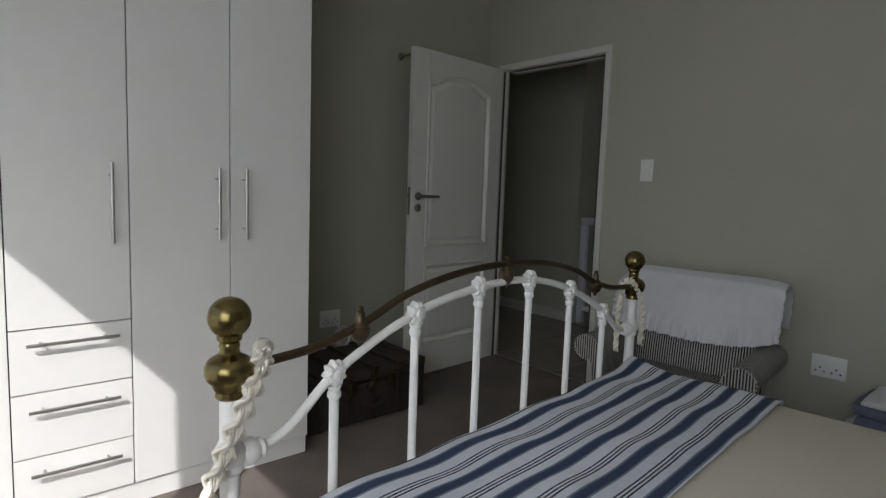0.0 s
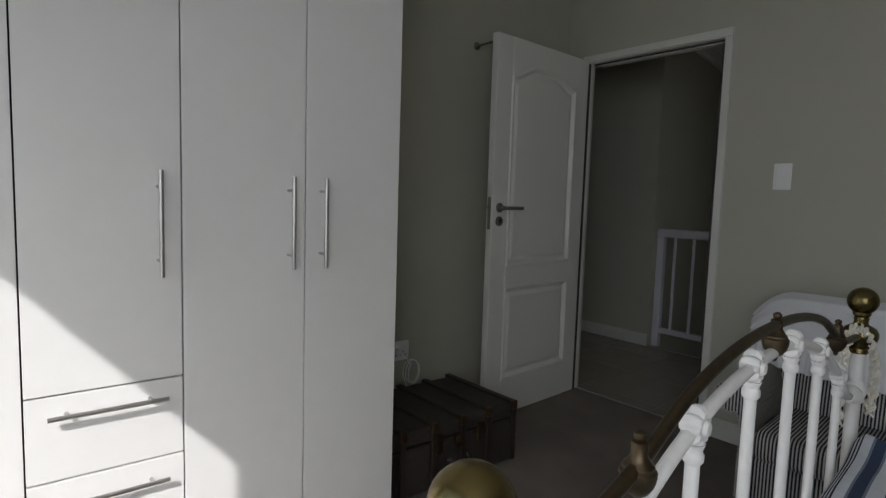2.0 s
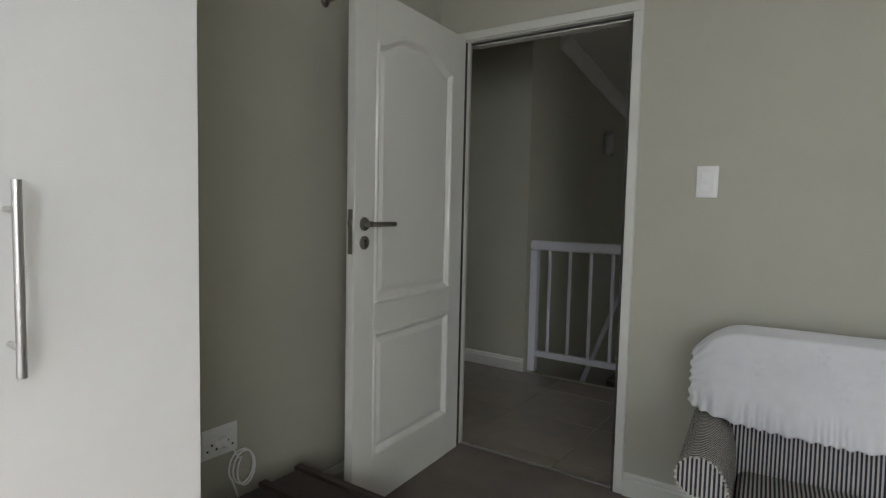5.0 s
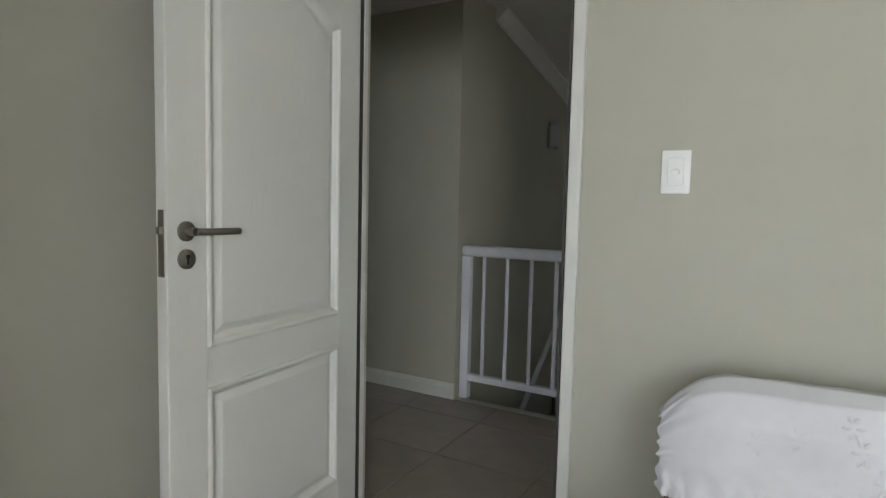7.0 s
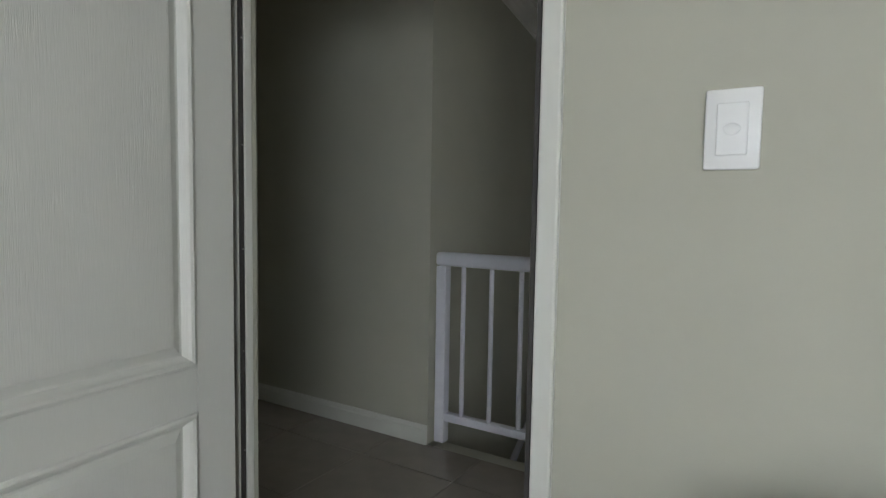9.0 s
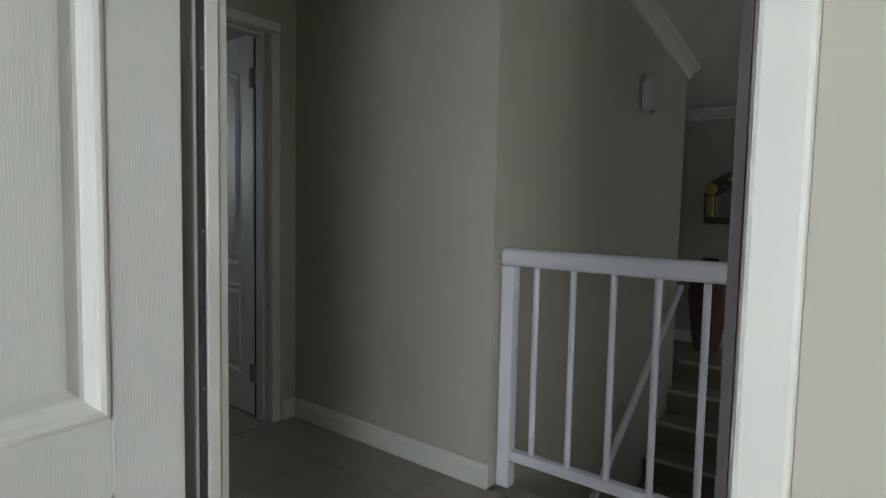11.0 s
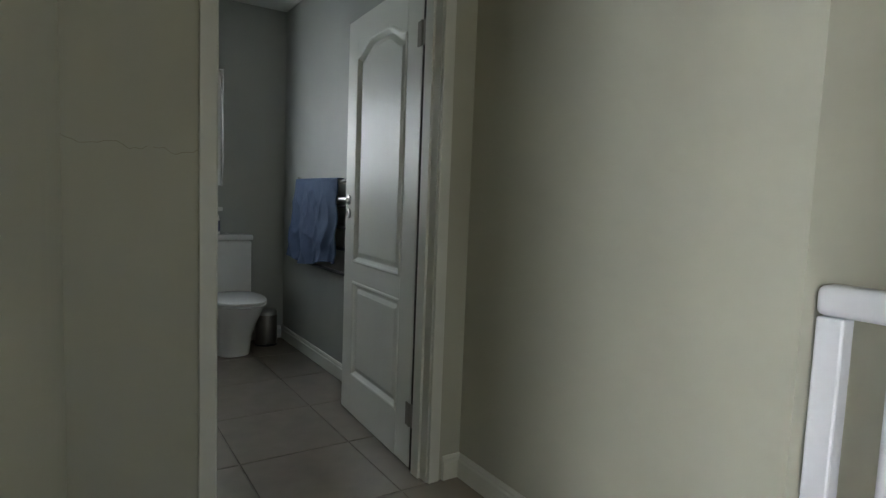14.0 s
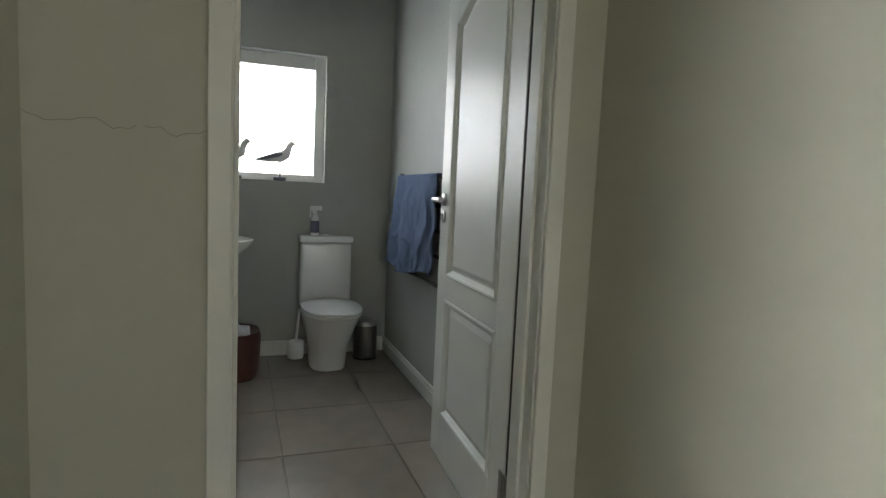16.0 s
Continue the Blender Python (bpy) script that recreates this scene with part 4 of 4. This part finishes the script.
for cx, cz in ((0.13, 0.30), (-0.02, 0.36), (0.22, 0.24), (0.05, 0.22), (-0.14, 0.30), (-0.24, 0.26), (0.0, 0.29), (0.18, 0.37)):
    for k in range(6):
        a = 2 * math.pi * k / 6
        emb = bmesh.new()
        c = Vector(cover_at(0.5 + cx + 0.016 * math.cos(a), cz + 0.02 + 0.03 * math.sin(a))) + Vector((0, -0.002, 0.0015))
        bmesh.ops.create_icosphere(emb, subdivisions=1, radius=0.0085, matrix=Matrix.Translation(c) @ Matrix.Rotation(-a, 4, "Y") @ Matrix.Diagonal((1.25, 0.22, 0.6, 1)))
        part("embroidered_petal", emb, LINEN, cv, "raised white embroidered petal", True)

# ---- railing and stairs ----
rl = thing("railing", "white painted balustrade at the stairwell edge", "railing")
RY = 1.50
part("handrail", box((X2 + 0.004, RY - 0.036, 0.932), (2.2, RY + 0.036, 1.002), 0.018, seg=3), RAILPAINT, rl, "rounded white handrail", True)
part("post", box((X2 + 0.006, RY - 0.028, 0), (X2 + 0.064, RY + 0.028, 0.93), 0.006), RAILPAINT, rl)
part("post", box((2.14, RY - 0.028, 0), (2.2, RY + 0.028, 0.93), 0.006), RAILPAINT, rl)
part("bottom_rail", box((X2 + 0.062, RY - 0.022, 0.118), (2.142, RY + 0.022, 0.16), 0.005), RAILPAINT, rl)
for k in range(15):
    x = X2 + 0.155 + 0.159 * k
    if x < 2.1:
        part("baluster", tube([(x, RY, 0.15), (x, RY, 0.935)], 0.0125, 14), RAILPAINT, rl, "", True)

stairs = thing("stairs", "tiled staircase rising to the far landing with pale nosings", "stairs", kind="structure")
for k in range(14):
    z = -0.175 * k
    y1 = 4.15 - 0.25 * (k - 1) if k else 4.16
    if k:
        part("step", box((X2 + 0.002, y1 - 0.25, z - 0.3), (0.618, y1 + 0.02, z)), STEP, stairs)
        part("nosing", box((X2 + 0.002, y1 - 0.256, z - 0.022), (0.617, y1 - 0.243, z + 0.003), 0.002), NOSING, stairs, "pale step nosing")
part("nosing", box((X2 + 0.002, 4.142, -0.022), (0.617, 4.156, 0.003), 0.002), NOSING, stairs, "pale step nosing")
part("riser", box((X2 + 0.002, 4.15, -0.3), (0.617, 4.17, -0.022)), STEP, stairs)
hr = thing("stair_handrail", "white round handrail on brackets along the stair wall", "handrail")
part("bar", tube([(X2 + 0.07, 1.62, -0.93), (X2 + 0.07, 3.86, 0.62)], 0.022, 14), RAILPAINT, hr, "", True)
for y in (2.1, 2.95, 3.7):
    z = -0.93 + (y - 1.62) * 1.55 / 2.24
    part("bracket", tube([(X2 + 0.001, y, z - 0.05), (X2 + 0.05, y, z - 0.05), (X2 + 0.07, y, z - 0.018)], 0.006, 8), STEEL, hr, "", True)

# ---- sconce, mirror, vase ----
sc = thing("wall_sconce", "white glass wall sconce, unlit", "wall lamp", pose(X2, 3.08, 1.89))
part("back_plate", box((0.0005, -0.035, -0.08), (0.02, 0.035, 0.08), 0.004), PLASTIC, sc)
part("shade", sheet(lambda a, b: (0.025 + 0.055 * math.sin(math.pi * b), -0.075 + 0.15 * b, -0.11 + 0.22 * a + 0.012 * math.sin(b * 3)), 4, 14, 0.004), FROST, sc, "curved white glass shade")
mi = thing("wall_mirror", "arched wall mirror in a carved dark and gilt frame", "mirror", pose(0.06, 4.9, 1.08))
MW = 0.47


def mirror_top(s, w, base, rise):
    return (w * s, base + rise * (1 - abs(s) ** 2.2))


outer = [(-MW, 0.0), (MW, 0.0)] + [mirror_top(1 - i / 10, MW, 0.33, 0.17) for i in range(21)]
inner = [(-MW + 0.10, 0.055), (MW - 0.10, 0.055)] + [mirror_top(1 - i / 10, MW - 0.10, 0.24, 0.13) for i in range(21)]
loops = [[(x, -0.002, z) for x, z in outer], [(x, -0.04, z) for x, z in outer], [(x * 0.97, -0.055, z * 0.97 + 0.01) for x, z in outer], [(x, -0.045, z) for x, z in inner], [(x, -0.02, z) for x, z in inner]]
part("frame", loft(loops, cap=False), CARVED, mi, "carved dark wood frame with painted leaves")
part("glass", prism([(x * 1.01, z) for x, z in inner], 1, -0.022, -0.012), MIRROR, mi, "arched mirror glass")
for sx in (-1, 1):
    for k in range(3):
        x = sx * (MW - 0.075 + 0.022 * k)
        part("column", tube([(x, -0.056, 0.06), (x, -0.056, 0.24)], 0.010, 10), GILT, mi, "gilt reeded column", True)
    part("capital", lathe([(0.05, 0), (0.05, 0.012), (0.035, 0.02), (0.015, 0.022)]), GILT, mi, "gilt round boss", True).matrix_basis = pose(sx * (MW - 0.055), -0.052, 0.30, 90, 0, 0)
for k in range(9):
    s = -0.8 + 0.2 * k
    x, z = mirror_top(s, MW - 0.05, 0.285, 0.155)
    bm = bmesh.new()
    bmesh.ops.create_icosphere(bm, subdivisions=2, radius=0.03, matrix=Matrix.Translation((x, -0.055, z)) @ Matrix.Rotation(s, 4, "Y") @ Matrix.Diagonal((1.3, 0.5, 0.8, 1)))
    part("leaf", bm, GILT if k % 3 == 1 else OXBLOOD if k % 3 == 2 else CARVED, mi, "", True)
part("ornament", lathe([(0.04, 0), (0.03, 0.01), (0.012, 0.016)], sy=0.5), GILT, mi, "gilt shell", True).matrix_basis = pose(0, -0.05, 0.028, 90, 0, 0)
vs = thing("floor_vase", "tall woven reed floor vase with a dark neck on the landing", "vase", pose(-0.29, 4.66, 0))
part("body", lathe([(0.09, 0), (0.10, 0.02), (0.13, 0.2), (0.155, 0.4), (0.16, 0.5), (0.14, 0.6), (0.10, 0.67), (0.07, 0.70)], 32), WICKER, vs, "", True)
part("neck", lathe([(0.07, 0.70), (0.055, 0.73), (0.06, 0.76), (0.075, 0.785), (0.065, 0.785), (0.045, 0.74)], 32), BLACK, vs, "dark flared neck", True)

# ---- bathroom ----
TYC = 1.02
wc = thing("toilet", "white close-coupled ceramic toilet with its lid down", "toilet", pose(WX, TYC, 0))


def oval(cx, rx_front, rx_back, ry, z, n=32):
    pts = []
    for k in range(n):
        a = 2 * math.pi * k / n
        c, s = math.cos(a), math.sin(a)
        pts.append((cx + (rx_front if c > 0 else rx_back) * (abs(c) ** 0.85) * (1 if c > 0 else -1), ry * (abs(s) ** 0.8) * (1 if s > 0 else -1), z))
    return pts


part("pan", loft([oval(0.28, 0.16, 0.24, 0.115, 0), oval(0.28, 0.16, 0.24, 0.118, 0.02), oval(0.29, 0.18, 0.25, 0.125, 0.14), oval(0.32, 0.26, 0.28, 0.15, 0.26), oval(0.34, 0.33, 0.30, 0.177, 0.355), oval(0.34, 0.35, 0.30, 0.182, 0.385)]), CERAMIC, wc, "tapered ceramic pan", True)
part("seat", loft([oval(0.40, 0.30, 0.22, 0.184, 0.388), oval(0.40, 0.305, 0.22, 0.188, 0.392), oval(0.40, 0.305, 0.22, 0.188, 0.402), oval(0.40, 0.30, 0.22, 0.184, 0.405)]), CERAMIC, wc, "", True)
part("lid", loft([oval(0.40, 0.305, 0.22, 0.188, 0.409), oval(0.40, 0.308, 0.22, 0.19, 0.414), oval(0.40, 0.305, 0.22, 0.187, 0.424), oval(0.40, 0.27, 0.20, 0.16, 0.432), oval(0.40, 0.1, 0.1, 0.06, 0.436)]), CERAMIC, wc, "domed white lid", True)
part("cistern", box((0.004, -0.17, 0.36), (0.165, 0.17, 0.80), 0.02, seg=3), CERAMIC, wc, "", True)
part("cistern_lid", box((0.002, -0.178, 0.802), (0.175, 0.178, 0.845), 0.012, seg=3), CERAMIC, wc, "", True)
part("flush_button", lathe([(0.022, 0), (0.022, 0.005), (0.018, 0.007)], at=(0.09, 0, 0.845)), STEEL, wc, "chrome flush button", True)

bn = thing("pedal_bin", "small brushed steel pedal bin beside the toilet", "bin", pose(-4.09, 1.30, 0))
part("body", lathe([(0.078, 0.008), (0.08, 0.012), (0.08, 0.235)], 28), DARKSTEEL, bn, "", True)
part("base_ring", lathe([(0.083, 0), (0.083, 0.012)], 28), BLACK, bn)
part("lid", lathe([(0.081, 0.237), (0.081, 0.252), (0.07, 0.268), (0.03, 0.278)], 28), STEEL, bn, "domed lid", True)
part("pedal", box((0.07, -0.025, 0.008), (0.105, 0.025, 0.02), 0.003), BLACK, bn)
tb = thing("toilet_brush", "white toilet brush in its holder", "toilet brush", pose(-4.17, 0.835, 0))
part("holder", lathe([(0.05, 0), (0.055, 0.01), (0.052, 0.11), (0.045, 0.12)], 20), PLASTIC, tb, "", True)
part("brush_handle", tube([(0, 0, 0.12), (0.01, 0.02, 0.34)], 0.009, 10), PLASTIC, tb, "", True)
sp = thing("spray_bottle", "spray bottle with white trigger on the cistern lid", "spray bottle", pose(WX + 0.10, 0.945, 0.8455))
part("bottle", lathe([(0.026, 0), (0.028, 0.01), (0.027, 0.10), (0.02, 0.13), (0.012, 0.15)], 18), PLASTIC, sp, "", True)
part("wrapper", lathe([(0.0285, 0.02), (0.0285, 0.10)], 18), FABRICGREY, sp, "blue-grey paper band", True)
part("trigger_head", boxes(((-0.012, -0.035, 0.17), (0.012, 0.045, 0.20)), ((-0.008, -0.02, 0.15), (0.008, 0.01, 0.17)), ((-0.006, -0.035, 0.12), (0.006, -0.026, 0.17)), bevel=0.004), PLASTIC, sp, "", True)

bs = thing("washbasin", "white ceramic wall basin", "basin", pose(WX, 0.22, 0))
part("bowl", loft([oval(0.2, 0.14, 0.198, 0.14, 0.68), oval(0.2, 0.22, 0.198, 0.25, 0.73), oval(0.22, 0.26, 0.218, 0.32, 0.80), oval(0.22, 0.27, 0.218, 0.33, 0.825), oval(0.22, 0.26, 0.20, 0.315, 0.83), oval(0.24, 0.20, 0.14, 0.24, 0.80), oval(0.24, 0.08, 0.08, 0.1, 0.74)]), CERAMIC, bs, "", True)
part("pedestal", lathe([(0.11, 0), (0.09, 0.1), (0.085, 0.6), (0.12, 0.69)], 24, at=(0.15, 0, 0)), CERAMIC, bs, "", True)
part("tap", tube([(0.05, 0, 0.82), (0.05, 0, 0.93), (0.07, 0, 0.95), (0.14, 0, 0.93)], 0.011, 10), STEEL, bs, "chrome tap", True)
bkx = thing("storage_pouffe", "dark oxblood leather tub holding white towels", "basket", pose(-3.86, 0.40, 0))
part("tub", loft([oval(0, 0.16, 0.16, 0.17, 0.0), oval(0, 0.18, 0.18, 0.19, 0.06), oval(0, 0.185, 0.185, 0.195, 0.25), oval(0, 0.175, 0.175, 0.185, 0.285), oval(0, 0.15, 0.15, 0.16, 0.27)]), OXBLOOD, bkx, "", True)
cl = part("folded_towel", sheet(lambda a, b: (-0.12 + 0.24 * a, -0.13 + 0.26 * b, 0.278 + 0.05 * math.sin(math.pi * a) * math.sin(math.pi * b) + 0.02 * noise.noise((a * 4, b * 4, 7))), 16, 16, 0.012), LINEN)
cl.matrix_world = pose(-3.86, 0.40, 0)
tagged(cl, "crumpled white towel on the tub", "towel")

rr = thing("towel_rail", "dark steel ladder towel rail on the bathroom wall", "towel rail")
for z in (0.69, 0.84, 0.97, 1.10, 1.25):
    part("rung", tube([(-3.78, 1.425, z), (-2.76, 1.425, z)], 0.011, 10), BLACK, rr, "", True)
for x in (-3.76, -2.78):
    part("upright", tube([(x, 1.43, 0.66), (x, 1.43, 1.28)], 0.012, 10), DARKSTEEL, rr, "", True)
    for z in (0.72, 1.22):
        part("bracket", tube([(x, 1.43, z), (x, 1.479, z)], 0.009, 8), DARKSTEEL, rr, "", True)


def towel_at(a, b):
    x = -3.74 + 0.75 * a - 0.03 * (1 - b) * math.sin(a * 3)
    fold = 0.012 * math.sin(a * 17 + 2 * b) + 0.022 * (1 - abs(noise.noise((a * 7, b * 3, 2)))) ** 4 + 0.016 * noise.noise((a * 9, b * 5, 5)) + 0.004 * noise.noise((a * 22, b * 12, 8))
    if b < 0.06:
        return (x, 1.442 - 0.04 * math.sin(math.pi * b / 0.12), 1.255 + 0.014 * math.sin(math.pi * (b + 0.03) / 0.12))
    q = (b - 0.06) / 0.94
    return (x - 0.04 * q * (0.5 - a) * 2, 1.398 - 0.02 * q - fold * q**0.5, 1.262 - 0.54 * q - 0.03 * math.sin(a * 5) * q)


tw = part("bath_towel", sheet(towel_at, 110, 80, 0.007), TOWEL)
tagged(tw, "creased blue bath towel hung over the towel rail", "towel")


def gull(m):
    root = thing("wooden_gull", "carved wooden seagull on a rod, on the window sill", "ornament", m, "window sill gulls")
    part("base", lathe([(0.03, 0), (0.034, 0.006), (0.034, 0.016), (0.028, 0.02)], 20), GULLGREY, root, "dark round base", True)
    part("rod", tube([(0, 0, 0.02), (0, 0, 0.10)], 0.005, 8), DARKSTEEL, root)
    part("body", tube([(0, -0.125, 0.103), (0, -0.09, 0.108), (0, -0.05, 0.118), (0, 0.0, 0.128), (0, 0.03, 0.145), (0, 0.042, 0.17), (0, 0.05, 0.192), (0, 0.062, 0.203), (0, 0.076, 0.200)], [0.003, 0.010, 0.022, 0.031, 0.028, 0.018, 0.0165, 0.018, 0.008], 14), GULLWHITE, root, "", True)
    for sx in (-1, 1):
        part("wing", tube([(sx * 0.010, -0.135, 0.108), (sx * 0.020, -0.08, 0.120), (sx * 0.024, -0.02, 0.138), (sx * 0.022, 0.012, 0.143)], [0.003, 0.010, 0.014, 0.006], 10), GULLGREY, root, "grey painted wing", True)
    part("beak", tube([(0, 0.076, 0.202), (0, 0.094, 0.193), (0, 0.108, 0.182)], [0.0055, 0.0045, 0.002], 8), GILT, root, "yellowish beak", True)
    return root


g1 = gull(pose(WX - 0.045, 0.72, WZ0 + 0.001) @ Matrix.Scale(1.25, 4))
copy_thing(g1, pose(WX - 0.045, 0.43, WZ0 + 0.001, 0, 0, 12))

# ---- floor tiles ----
structure("floor_hall", box((-1.65, 0.03, -0.14), (3.0, 1.42, -0.004)), GROUT, "beige floor tiles with dark grout in the hall").name = "floor_hall"
fh = bpy.data.objects["floor_hall"]
fb = structure("floor_bathroom", box((-4.4, -0.9, -0.14), (-1.65, 1.6, -0.004)), GROUT, "beige floor tiles with dark grout in the bathroom")
PX, PY, GAP = 0.53, 0.497, 0.006
cache = {}


def tile(parent, x0, y0, x1, y1):
    w, h = round(x1 - x0 - GAP, 4), round(y1 - y0 - GAP, 4)
    if w < 0.02 or h < 0.02:
        return
    if (w, h) not in cache:
        bm = box((-w / 2, -h / 2, -0.012), (w / 2, h / 2, 0))
        bmesh.ops.bevel(bm, geom=[e for e in bm.edges if all(v.co.z > -0.001 for v in e.verts)], offset=0.002, segments=1, affect="EDGES")
        me = bpy.data.meshes.new("tile")
        bm.to_mesh(me)
        bm.free()
        me.materials.append(TILE)
        cache[(w, h)] = me
    ob = new("tile", cache[(w, h)])
    ob.location = ((x0 + x1) / 2, (y0 + y1) / 2, 0)
    ob.parent = parent


for parent, X0, X1, Y0, Y1 in ((fh, -1.65, 3.0, 0.03, 1.42), (fb, -4.26, -1.65, -0.78, 1.48)):
    for i in range(-10, 8):
        for j in range(-4, 4):
            x0, y0 = max(-0.05 + PX * i, X0), max(0.646 + PY * j, Y0)
            x1, y1 = min(-0.05 + PX * (i + 1), X1), min(0.646 + PY * (j + 1), Y1)
            if x1 > x0 and y1 > y0:
                tile(parent, x0, y0, x1, y1)
